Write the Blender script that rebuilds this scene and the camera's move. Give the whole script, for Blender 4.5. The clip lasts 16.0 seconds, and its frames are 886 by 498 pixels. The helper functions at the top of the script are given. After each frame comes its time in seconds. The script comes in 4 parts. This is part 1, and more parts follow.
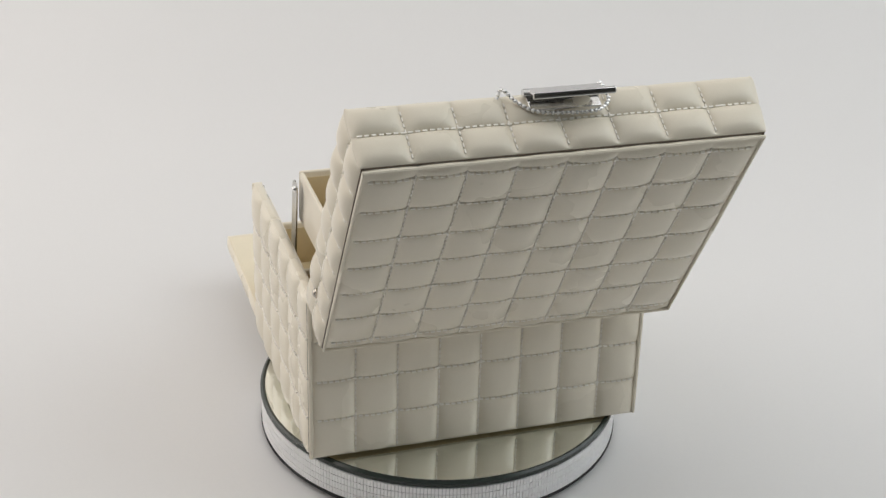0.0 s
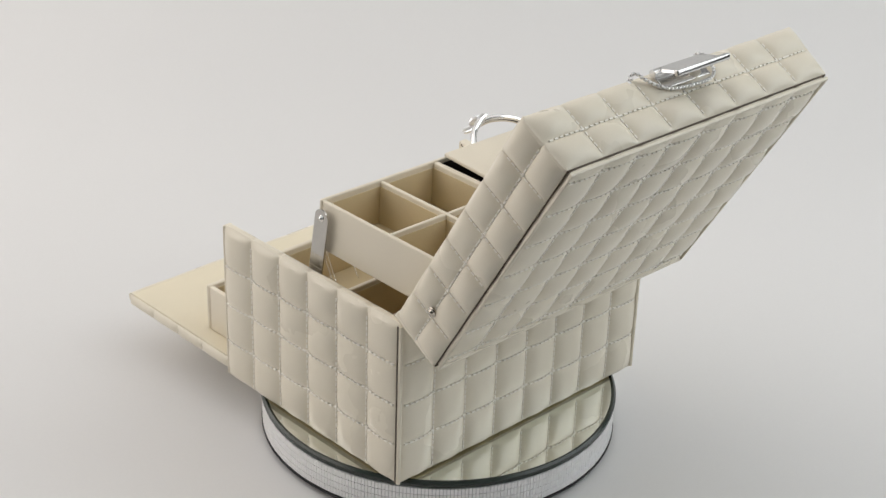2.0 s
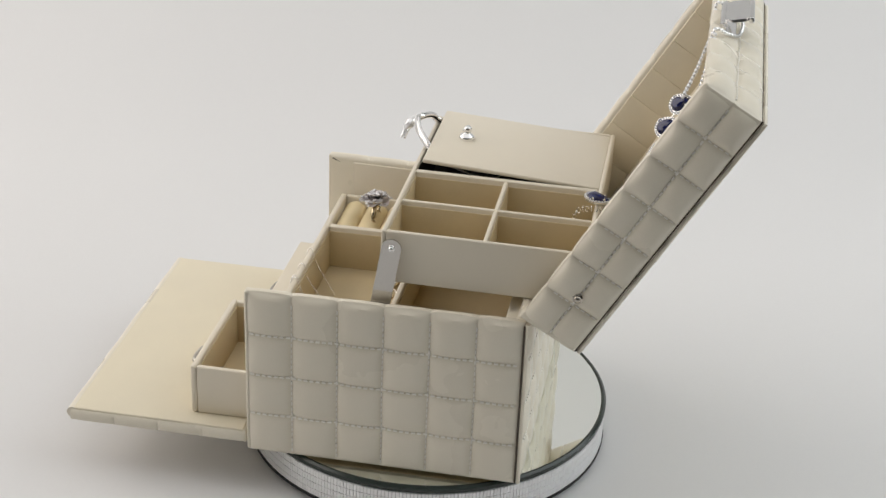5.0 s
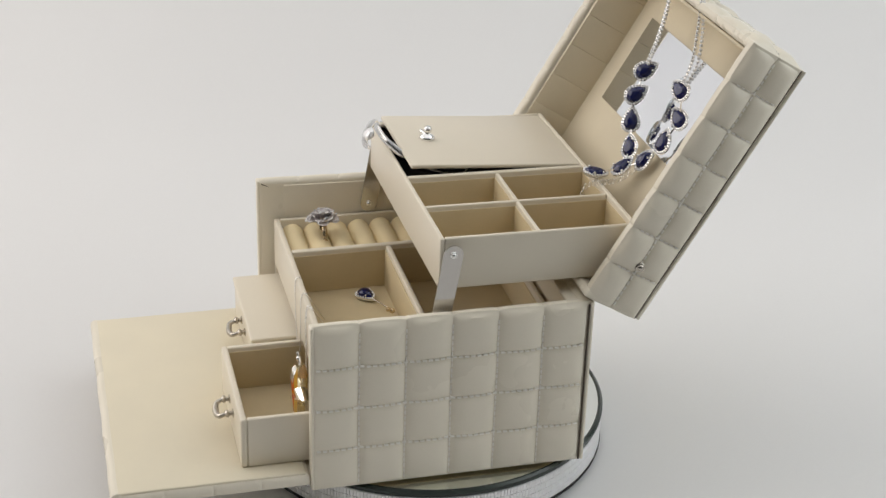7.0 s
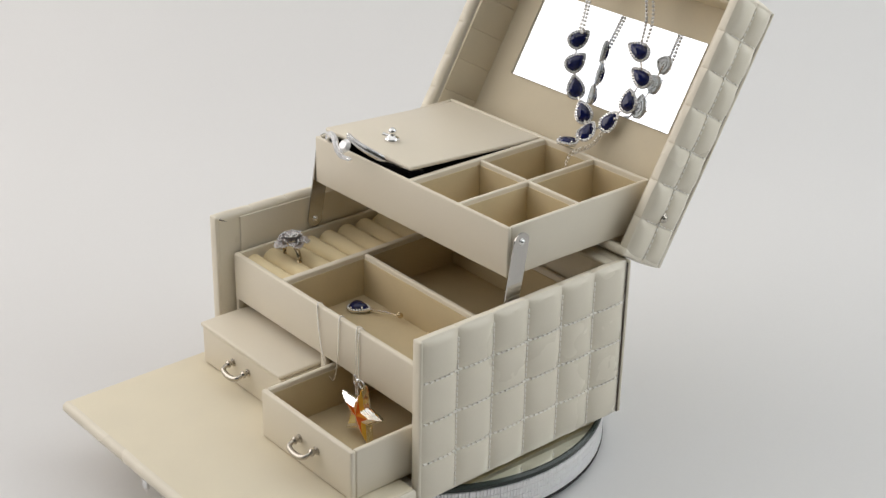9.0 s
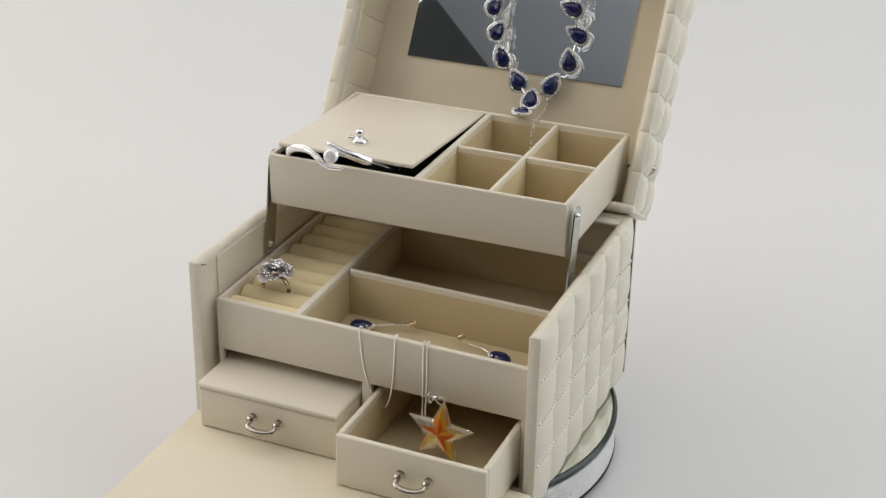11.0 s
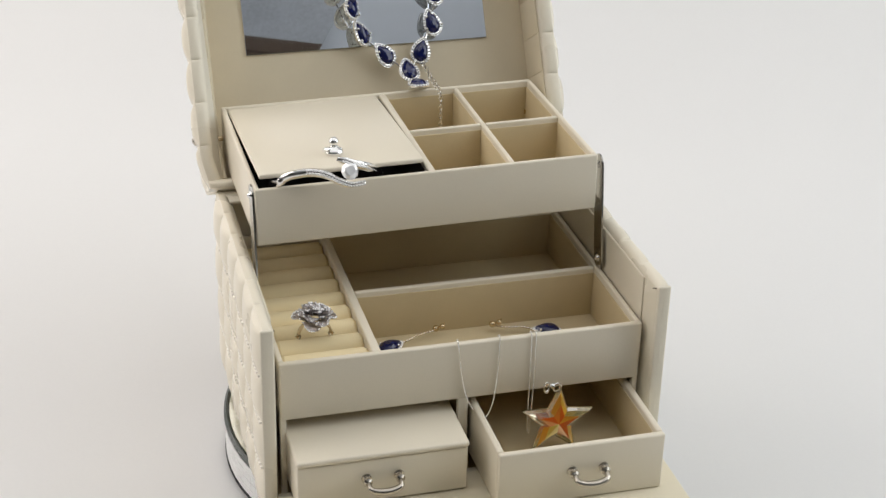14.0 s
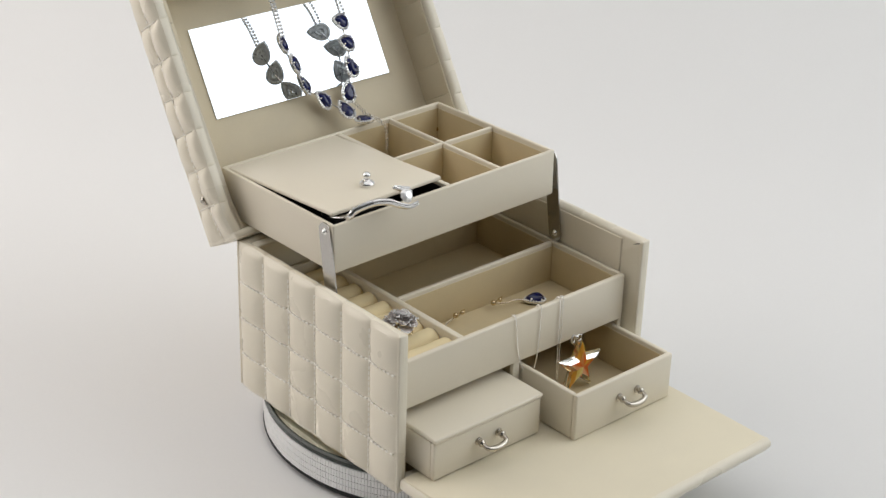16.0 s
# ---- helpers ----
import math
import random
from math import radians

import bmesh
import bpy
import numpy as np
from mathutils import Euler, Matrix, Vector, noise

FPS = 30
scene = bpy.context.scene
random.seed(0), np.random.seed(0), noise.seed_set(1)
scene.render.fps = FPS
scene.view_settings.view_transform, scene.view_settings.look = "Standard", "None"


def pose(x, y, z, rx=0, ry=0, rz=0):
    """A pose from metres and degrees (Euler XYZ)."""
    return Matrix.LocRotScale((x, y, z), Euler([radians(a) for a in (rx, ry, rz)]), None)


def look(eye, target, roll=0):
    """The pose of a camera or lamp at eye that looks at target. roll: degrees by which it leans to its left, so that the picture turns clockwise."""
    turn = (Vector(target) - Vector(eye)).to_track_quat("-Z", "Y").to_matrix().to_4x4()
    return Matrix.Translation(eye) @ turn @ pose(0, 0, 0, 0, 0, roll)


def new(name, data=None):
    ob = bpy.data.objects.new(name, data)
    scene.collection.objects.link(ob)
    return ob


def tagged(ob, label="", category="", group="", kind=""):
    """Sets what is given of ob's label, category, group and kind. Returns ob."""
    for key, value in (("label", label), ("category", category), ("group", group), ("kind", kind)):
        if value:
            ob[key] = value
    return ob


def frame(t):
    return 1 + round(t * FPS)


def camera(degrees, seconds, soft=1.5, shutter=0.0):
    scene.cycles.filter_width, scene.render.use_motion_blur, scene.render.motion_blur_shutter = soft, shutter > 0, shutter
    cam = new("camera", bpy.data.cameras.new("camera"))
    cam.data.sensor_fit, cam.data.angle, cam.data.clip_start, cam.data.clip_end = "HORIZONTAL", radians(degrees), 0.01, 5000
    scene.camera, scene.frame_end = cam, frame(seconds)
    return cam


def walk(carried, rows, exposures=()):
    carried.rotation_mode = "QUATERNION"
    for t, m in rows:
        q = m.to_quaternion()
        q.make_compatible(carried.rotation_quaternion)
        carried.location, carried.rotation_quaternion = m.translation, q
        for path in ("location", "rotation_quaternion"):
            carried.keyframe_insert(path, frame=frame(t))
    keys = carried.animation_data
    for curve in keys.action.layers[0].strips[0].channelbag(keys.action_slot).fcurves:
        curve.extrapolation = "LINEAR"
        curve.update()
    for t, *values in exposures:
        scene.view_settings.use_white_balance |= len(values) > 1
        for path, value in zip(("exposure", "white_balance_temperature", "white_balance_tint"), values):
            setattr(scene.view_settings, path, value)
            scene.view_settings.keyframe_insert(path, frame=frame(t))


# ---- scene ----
SECONDS = 16.0
cam = camera(30.80, SECONDS, soft=1.4)


def aim(x, y, z, yaw, pitch, roll):
    """The camera at (x, y, z), turned yaw degrees to the right of +y, pitch up, and leaning to its left by roll."""
    a, b = radians(yaw), radians(pitch)
    to = Vector((x, y, z)) + Vector((math.sin(a) * math.cos(b), math.cos(a) * math.cos(b), math.sin(b)))
    return look((x, y, z), to, roll)


walk(cam, [
    (0.0, aim(0.0000, -0.9699, 0.5777, 0.03, -27.56, 1.67)),
    (0.5, aim(0.0000, -0.9723, 0.5761, 0.01, -27.42, 1.76)),
    (1.0, aim(0.0000, -0.9721, 0.5749, 0.01, -27.36, 1.74)),
    (1.5, aim(0.0000, -0.9711, 0.5740, 0.01, -27.33, 1.83)),
    (2.0, aim(0.0000, -0.9740, 0.5748, 0.00, -27.28, 1.89)),
    (2.5, aim(0.0000, -0.9750, 0.5751, 0.03, -27.25, 1.98)),
    (3.0, aim(0.0000, -0.9751, 0.5722, 0.15, -27.07, 2.03)),
    (3.5, aim(0.0000, -0.9755, 0.5711, 0.27, -26.99, 2.18)),
    (4.0, aim(0.0000, -0.9745, 0.5683, 0.33, -26.88, 2.29)),
    (6.5, aim(0.0000, -0.9774, 0.5620, 0.61, -26.26, 2.05)),
    (7.0, aim(0.0000, -0.9757, 0.5595, 0.59, -26.20, 1.83)),
    (7.5, aim(0.0000, -0.9775, 0.5576, 0.54, -26.12, 1.62)),
    (8.0, aim(0.0000, -0.9793, 0.5582, 0.59, -26.13, 1.40)),
    (8.5, aim(0.0000, -0.9793, 0.5607, 0.59, -26.23, 1.27)),
    (9.0, aim(0.0000, -0.9826, 0.5614, 0.52, -26.21, 1.17)),
    (10.3, aim(0.0000, -0.9610, 0.5515, 0.49, -26.31, 1.09)),
    (11.5, aim(0.0000, -0.8833, 0.5161, 0.46, -26.42, 1.02)),
    (12.0, aim(0.0000, -0.8423, 0.4991, 0.50, -26.65, 1.39)),
    (12.5, aim(0.0000, -0.8063, 0.4865, 0.54, -27.00, 0.97)),
    (13.0, aim(0.0000, -0.7750, 0.4759, 0.57, -27.31, 0.89)),
    (13.5, aim(0.0000, -0.7755, 0.4785, 0.56, -27.50, 1.36)),
    (14.0, aim(0.0000, -0.8489, 0.5092, 0.48, -27.15, 1.64)),
    (14.5, aim(0.0000, -0.9195, 0.5362, 0.40, -26.63, 2.04)),
    (15.0, aim(0.0000, -0.9895, 0.5634, 0.33, -26.19, 2.29)),
    (15.5, aim(0.0000, -0.9930, 0.5631, 0.25, -26.11, 2.14)),
    (16.0, aim(0.0000, -1.0245, 0.5745, 0.20, -25.96, 1.85)),
], exposures=[(0.0, -0.02), (11.5, 0.0), (12.5, -0.02), (13.5, 0.14), (14.5, 0.20), (15.5, 0.16), (16.0, 0.08)])

# The turn of the turntable about the world's z axis, in degrees.
TURN = [(0, -162.10), (0.5, -155.06), (1, -148.48), (1.5, -141.96), (2, -135.54), (2.5, -129.35), (3, -123.45), (3.5, -117.33),
        (4, -111.33), (5.25, -96.34), (6.5, -81.34), (7, -75.63), (7.5, -69.54), (8, -63.23), (8.5, -56.41), (9, -49.75),
        (10.25, -33.00), (11.5, -16.24), (12, -9.25), (12.5, -4.04), (13, 1.81), (13.5, 8.80), (14, 15.45), (14.5, 22.31),
        (15, 29.07), (15.5, 35.18), (16, 41.71)]
OFF_AXIS = (0.0039, 0.0080, 0.0)   # the box stands a little off the axis

# ---- light ----
FLOOR = -0.0635
world = bpy.data.worlds.new("world")
scene.world = world
world.use_nodes = True
world.node_tree.nodes["Background"].inputs[0].default_value = (0.9, 0.95, 1.0, 1)
world.node_tree.nodes["Background"].inputs[1].default_value = 0.02
scene.view_settings.exposure = 0.0


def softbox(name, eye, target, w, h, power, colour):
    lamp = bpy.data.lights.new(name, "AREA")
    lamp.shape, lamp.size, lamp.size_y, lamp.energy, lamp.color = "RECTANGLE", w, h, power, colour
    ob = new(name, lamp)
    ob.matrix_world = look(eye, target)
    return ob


softbox("softbox_lamp_left", (-1.45, 0.27, 0.86), (0, 0.05, 0.05), 2.0, 1.45, 19.4, (1.0, 0.94, 0.895))
softbox("softbox_lamp_right", (1.45, 0.0, 0.90), (0, -0.02, 0.05), 1.5, 1.55, 14.6, (0.94, 0.983, 1.0))
softbox("softbox_lamp_top", (0.0, 0.05, 1.6), (0, 0.05, 0.0), 2.2, 1.7, 7.6, (1.0, 0.975, 0.945))
# Added fill with no seen source; brightens the ceiling in the lid's mirror.
softbox("ceiling_fill_added", (0.2, -1.75, 1.55), (0.2, -1.95, 2.3), 3.2, 0.9, 4.6, (0.90, 0.95, 1.0))


# ---- materials ----
def material(name, base, rough=0.5, metal=0.0, grain=900, bump=0.1, depth=0.0002, vary=0.06, big=14, **more):
    """A surface with fine relief and colour that varies at two scales."""
    mat = bpy.data.materials.new(name)
    mat.use_nodes = True
    nt = mat.node_tree
    bsdf = nt.nodes["Principled BSDF"]
    coord = nt.nodes.new("ShaderNodeTexCoord")
    fine, wide = nt.nodes.new("ShaderNodeTexNoise"), nt.nodes.new("ShaderNodeTexNoise")
    fine.inputs["Scale"].default_value, wide.inputs["Scale"].default_value = grain, big
    fine.inputs["Detail"].default_value, wide.inputs["Detail"].default_value = 3, 4
    for n in (fine, wide):
        nt.links.new(coord.outputs["Object"], n.inputs["Vector"])
    both = nt.nodes.new("ShaderNodeMath")
    both.operation = "ADD"
    nt.links.new(fine.outputs[0], both.inputs[0])
    nt.links.new(wide.outputs[0], both.inputs[1])
    ramp = nt.nodes.new("ShaderNodeMapRange")
    ramp.inputs[1].default_value, ramp.inputs[2].default_value = 0.6, 1.4
    ramp.inputs[3].default_value, ramp.inputs[4].default_value = 1 - vary, 1 + vary
    nt.links.new(both.outputs[0], ramp.inputs[0])
    tint = nt.nodes.new("ShaderNodeVectorMath")
    tint.operation = "SCALE"
    tint.inputs[0].default_value = base
    nt.links.new(ramp.outputs[0], tint.inputs["Scale"])
    nt.links.new(tint.outputs[0], bsdf.inputs["Base Color"])
    worn = nt.nodes.new("ShaderNodeMapRange")
    worn.inputs[1].default_value, worn.inputs[2].default_value = 0.3, 0.7
    worn.inputs[3].default_value, worn.inputs[4].default_value = max(rough * 0.88, 0), min(rough * 1.12, 1)
    nt.links.new(wide.outputs[0], worn.inputs[0])
    nt.links.new(worn.outputs[0], bsdf.inputs["Roughness"])
    bsdf.inputs["Metallic"].default_value = metal
    if bump:
        b = nt.nodes.new("ShaderNodeBump")
        b.inputs["Strength"].default_value, b.inputs["Distance"].default_value = bump, depth
        nt.links.new(fine.outputs[0], b.inputs["Height"])
        nt.links.new(b.outputs[0], bsdf.inputs["Normal"])
    for key, value in more.items():
        bsdf.inputs[key.replace("_", " ")].default_value = value
    return mat


LEATHER = material("cream_leatherette", (0.80, 0.74, 0.612), 0.28, grain=1400, bump=0.25, depth=0.00015, vary=0.03)
BOARD = material("cream_smooth_leatherette", (0.785, 0.718, 0.588), 0.38, grain=1600, bump=0.25, depth=0.00012, vary=0.03)
DARKLINE = material("dark_brown_line", (0.10, 0.075, 0.05), 0.7, grain=2000, bump=0.2, vary=0.15)
THREAD = material("cream_thread", (0.93, 0.90, 0.83), 0.5, grain=3000, bump=0.3, vary=0.08)
SUEDE = material("beige_suede", (0.63, 0.522, 0.328), 0.92, grain=2200, bump=0.4, depth=0.0002, vary=0.08, big=40)
LIDCLOTH = material("pale_beige_suede", (0.71, 0.63, 0.475), 0.9, grain=2200, bump=0.35, depth=0.0002, vary=0.06, big=30)
FLAPCLOTH = material("pale_cream_cloth", (0.78, 0.71, 0.55), 0.8, grain=1800, bump=0.3, vary=0.05, big=25)
FOAM = material("pale_yellow_velvet", (0.82, 0.69, 0.43), 0.95, grain=2500, bump=0.4, vary=0.06)
CHROME = material("chrome", (0.86, 0.86, 0.86), 0.12, 1.0, grain=300, bump=0.0, vary=0.02)
STRAP = material("bright_steel_strap", (0.50, 0.48, 0.45), 0.17, 1.0, grain=700, bump=0.04, vary=0.08)
STEEL = material("polished_steel", (0.68, 0.67, 0.66), 0.16, 1.0, grain=700, bump=0.04, vary=0.06)
NICKEL = material("satin_nickel", (0.52, 0.48, 0.42), 0.27, 1.0, grain=900, bump=0.05, vary=0.06)
SILVER = material("bright_silver", (0.86, 0.85, 0.84), 0.2, 1.0, grain=900, bump=0.1, vary=0.05)
OXIDE = material("oxidised_silver", (0.66, 0.66, 0.63), 0.30, 0.8, grain=2500, bump=0.5, depth=0.0004, vary=0.35, big=400)
GOLD = material("pale_gold", (0.66, 0.54, 0.36), 0.22, 1.0, grain=900, bump=0.05, vary=0.05)
ZIRCON = material("clear_zircon", (0.97, 0.97, 0.98), 0.04, 0.35, grain=300, bump=0.0, vary=0.02, IOR=2.1)
SAPPHIRE = material("sapphire_glass", (0.005, 0.009, 0.075), 0.04, 0.0, grain=300, bump=0.0, vary=0.3, IOR=1.6)
MIRROR = material("mirror_silvering", (0.84, 0.875, 0.93), 0.015, 1.0, grain=60, bump=0.0, vary=0.005)
PLATE = material("mirror_plate", (0.93, 0.945, 0.90), 0.03, 1.0, grain=60, bump=0.0, vary=0.01)
GLASSEDGE = material("dark_green_glass_edge", (0.012, 0.022, 0.016), 0.22, grain=200, bump=0.0, vary=0.1)
BLACK = material("black_rubber", (0.015, 0.015, 0.016), 0.5, grain=900, bump=0.2, vary=0.1)
TILE = material("silver_mirror_tile", (0.96, 0.96, 0.96), 0.36, 0.45, grain=300, bump=0.0, vary=0.06)
GROUT = material("grey_grout", (0.50, 0.51, 0.52), 0.7, grain=1500, bump=0.2)
PAPER = material("white_paper", (0.745, 0.74, 0.735), 0.9, grain=500, bump=0.05, vary=0.012, big=2.5)
WALLPAINT = material("dark_grey_paint", (0.13, 0.13, 0.12), 0.9, grain=200, bump=0.1, vary=0.03, big=2)
DARKCLOTH = material("dark_cloth", (0.035, 0.03, 0.028), 0.95, grain=400, bump=0.3, vary=0.2, big=3)


def crystal(name, stops, clear):
    """Cut glass; random base colours per facet stand in for the coating's iridescent reflections."""
    mat = bpy.data.materials.new(name)
    mat.use_nodes = True
    nt = mat.node_tree
    bsdf = nt.nodes["Principled BSDF"]
    geo, ramp = nt.nodes.new("ShaderNodeNewGeometry"), nt.nodes.new("ShaderNodeValToRGB")
    ramp.color_ramp.interpolation = "CONSTANT"
    for k, rgb in enumerate(stops):
        at = k / len(stops)
        e = ramp.color_ramp.elements[k] if k < 2 else ramp.color_ramp.elements.new(at)
        e.position, e.color = at, (*rgb, 1)
    nt.links.new(geo.outputs["Random Per Island"], ramp.inputs[0])
    nt.links.new(ramp.outputs[0], bsdf.inputs["Base Color"])
    bsdf.inputs["Roughness"].default_value, bsdf.inputs["IOR"].default_value = 0.03, 1.6
    bsdf.inputs["Transmission Weight"].default_value = clear
    bsdf.inputs["Thin Film Thickness"].default_value, bsdf.inputs["Thin Film IOR"].default_value = 380, 1.5
    return mat


CRYSTAL = crystal("red_gold_glint_crystal", [(0.92, 0.26, 0.03), (0.96, 0.55, 0.06), (0.90, 0.16, 0.02), (0.98, 0.72, 0.12), (0.95, 0.42, 0.05)], 0.5)
AMBER = crystal("amber_glint_crystal", [(0.96, 0.86, 0.48), (0.90, 0.95, 0.82), (0.96, 0.70, 0.24), (0.97, 0.95, 0.88), (0.93, 0.82, 0.40)], 0.85)
CLEAR = material("clear_crystal", (0.96, 0.88, 0.58), 0.03, 0.0, grain=300, bump=0.0, vary=0.02, IOR=1.6, Transmission_Weight=0.85)


# ---- mesh helpers ----
MOVERS = []
SAGS = [False]


def thing(name, at, label, category, group="", turns=True):
    """An Empty at a thing's base; its parts are given in the turntable's own coordinates."""
    ob = new(name)
    ob.empty_display_size = 0.01
    ob.matrix_world = pose(*at)
    ob["base"] = at
    tagged(ob, label, category, group)
    if turns:
        MOVERS.append(ob)
    return ob


def sag(p):
    """The soft box hangs a little at its rear left corner."""
    u = min(max((0.1066 - p.x) / 0.2268, 0), 1)
    v = min(max((p.y + 0.107) / 0.176, 0), 1)
    k = u * v
    low = min(max((p.z + 0.029) / 0.08, 0), 1)
    flare = min(max((-0.100 - p.x) / 0.012, 0), 1) * (1 - v)   # the left panel leans out in front
    n = 0.503 * (p.z - 0.0715) - 0.864 * (p.y - 0.1025)        # how far inside the lid's outer face
    if p.x < -0.1 and -0.01 < n < 0.05:
        flare += 3.2 * min(max(n / 0.039, 0), 1) * min(max((p.z - 0.088) / 0.02, 0), 1)   # its left rim opens outwards
    return Vector((p.x - 0.0018 * flare, p.y + 0.0012 * k, p.z - 0.0026 * k * (0.5 + 0.5 * low)))


def part(name, bm, mat, parent, label="", smooth=True, kind=""):
    """Links a bmesh as one mesh object under a thing or a part."""
    top = parent
    while top.parent:
        top = top.parent
    if SAGS[0]:
        for v in bm.verts:
            v.co = sag(v.co)
    bmesh.ops.translate(bm, verts=bm.verts, vec=-Vector(top["base"]))
    bmesh.ops.recalc_face_normals(bm, faces=bm.faces)
    me = bpy.data.meshes.new(name)
    for f in bm.faces:
        f.smooth = smooth
    bm.to_mesh(me)
    bm.free()
    me.materials.append(mat)
    if smooth:
        me.set_sharp_from_angle(angle=radians(38))
    ob = new(name, me)
    ob.parent = parent
    return tagged(ob, label, kind=kind)


def lump(*bms):
    """Joins several bmeshes into the first."""
    out = bmesh.new()
    for bm in bms:
        me = bpy.data.meshes.new("tmp")
        bm.to_mesh(me)
        bm.free()
        out.from_mesh(me)
        bpy.data.meshes.remove(me)
    return out


def slab(x0, x1, y0, y1, z0, z1, r=0.0012, m=None, seg=3):
    """A board with rounded edges."""
    bm = bmesh.new()
    bmesh.ops.create_cube(bm, size=1)
    for v in bm.verts:
        v.co = Vector(((x0 + x1) / 2 + v.co.x * (x1 - x0), (y0 + y1) / 2 + v.co.y * (y1 - y0), (z0 + z1) / 2 + v.co.z * (z1 - z0)))
    r = min(r, 0.49 * min(abs(x1 - x0), abs(y1 - y0), abs(z1 - z0)))
    if r > 0:
        bmesh.ops.bevel(bm, geom=list(bm.edges), offset=r, segments=seg, affect="EDGES", profile=0.5)
    if m is not None:
        bmesh.ops.transform(bm, matrix=m, verts=bm.verts)
    return bm


def smooth_path(pts, n, closed=False):
    """A rounded line through the points, with n steps from each to the next."""
    P = [Vector(p) for p in pts]
    out, last = [], len(P) if closed else len(P) - 1
    for i in range(last):
        a, b, c, d = (P[(i + k) % len(P)] if closed else P[min(max(i + k, 0), len(P) - 1)] for k in (-1, 0, 1, 2))
        for j in range(n):
            t = j / n
            out.append(0.5 * (2 * b + (c - a) * t + (2 * a - 5 * b + 4 * c - d) * t * t + (3 * b - a - 3 * c + d) * t ** 3))
    if not closed:
        out.append(P[-1])
    return out


def evenly(path, pitch):
    """Points along a line at a fixed distance."""
    out, left = [path[0].copy()], pitch
    for a, b in zip(path, path[1:]):
        d = (b - a).length
        at = 0.0
        while d - at >= left:
            at += left
            out.append(a.lerp(b, at / d))
            left = pitch
        left -= d - at
    return out


def tube(path, r, seg=8, closed=False, flat=1.0):
    """A round or flattened wire along a path; r is one radius or one for each point."""
    path = [Vector(p) for p in path]
    bm, rings = bmesh.new(), []
    n = len(path)
    up = Vector((0, 0, 1))
    for i, p in enumerate(path):
        d = (path[(i + 1) % n] - path[i - 1]) if closed else (path[min(i + 1, n - 1)] - path[max(i - 1, 0)])
        d.normalize()
        side = d.cross(up)
        if side.length < 0.05:
            side = d.cross(Vector((0, 1, 0)))
        side.normalize()
        over = side.cross(d)
        rr = r[i] if isinstance(r, (list, tuple)) else r
        rings.append([bm.verts.new(p + side * rr * flat * math.cos(2 * math.pi * k / seg) + over * rr * math.sin(2 * math.pi * k / seg)) for k in range(seg)])
    for i in range(n if closed else n - 1):
        a, b = rings[i], rings[(i + 1) % n]
        for k in range(seg):
            bm.faces.new((a[k], a[(k + 1) % seg], b[(k + 1) % seg], b[k]))
    if not closed:
        bm.faces.new(rings[0])
        bm.faces.new(rings[-1])
    return bm


def lathe(profile, seg=24, m=None):
    """A turned solid about z from (radius, height) pairs."""
    bm, rings = bmesh.new(), []
    for r, z in profile:
        rings.append([bm.verts.new((r * math.cos(2 * math.pi * k / seg), r * math.sin(2 * math.pi * k / seg), z)) for k in range(seg)])
    for a, b in zip(rings, rings[1:]):
        for k in range(seg):
            bm.faces.new((a[k], a[(k + 1) % seg], b[(k + 1) % seg], b[k]))
    bm.faces.new(rings[0])
    bm.faces.new(rings[-1])
    if m is not None:
        bmesh.ops.transform(bm, matrix=m, verts=bm.verts)
    return bm


def ball(at, r, sub=1):
    bm = bmesh.new()
    bmesh.ops.create_icosphere(bm, subdivisions=sub, radius=r, matrix=Matrix.Translation(at))
    return bm


def beads(points, r, sub=1):
    """Many small balls in one mesh."""
    src = bmesh.new()
    bmesh.ops.create_icosphere(src, subdivisions=sub, radius=r)
    vs, fs = [v.co.copy() for v in src.verts], [[v.index for v in f.verts] for f in src.faces]
    src.free()
    V, F = [], []
    for p in points:
        o = len(V)
        V += [p + v for v in vs]
        F += [[i + o for i in f] for f in fs]
    me = bpy.data.meshes.new("tmp")
    me.from_pydata(V, [], F)
    bm = bmesh.new()
    bm.from_mesh(me)
    bpy.data.meshes.remove(me)
    return bm


def frame_of(o, u, v):
    """The pose of a plane with origin o, first axis u and second axis v."""
    u, v = Vector(u).normalized(), Vector(v).normalized()
    n = u.cross(v)
    return Matrix(((u.x, v.x, n.x, o[0]), (u.y, v.y, n.y, o[1]), (u.z, v.z, n.z, o[2]), (0, 0, 0, 1)))


STEPS = (0.0, 0.025, 0.07, 0.15, 0.28, 0.42, 0.58, 0.72, 0.85, 0.93, 0.975)


def rise(u, length, n, edge):
    """How far a pillow stands up at u: nought on its seams, one in its middle."""
    if edge and (u < edge or u > length - edge):
        d = u if u < edge else length - u
        return 0.6 * math.sin(math.pi * min(max(d / edge, 0), 1))
    s = ((u - edge) / (length - 2 * edge) * n) % 1.0
    return 1 - abs(2 * s - 1) ** 2.9


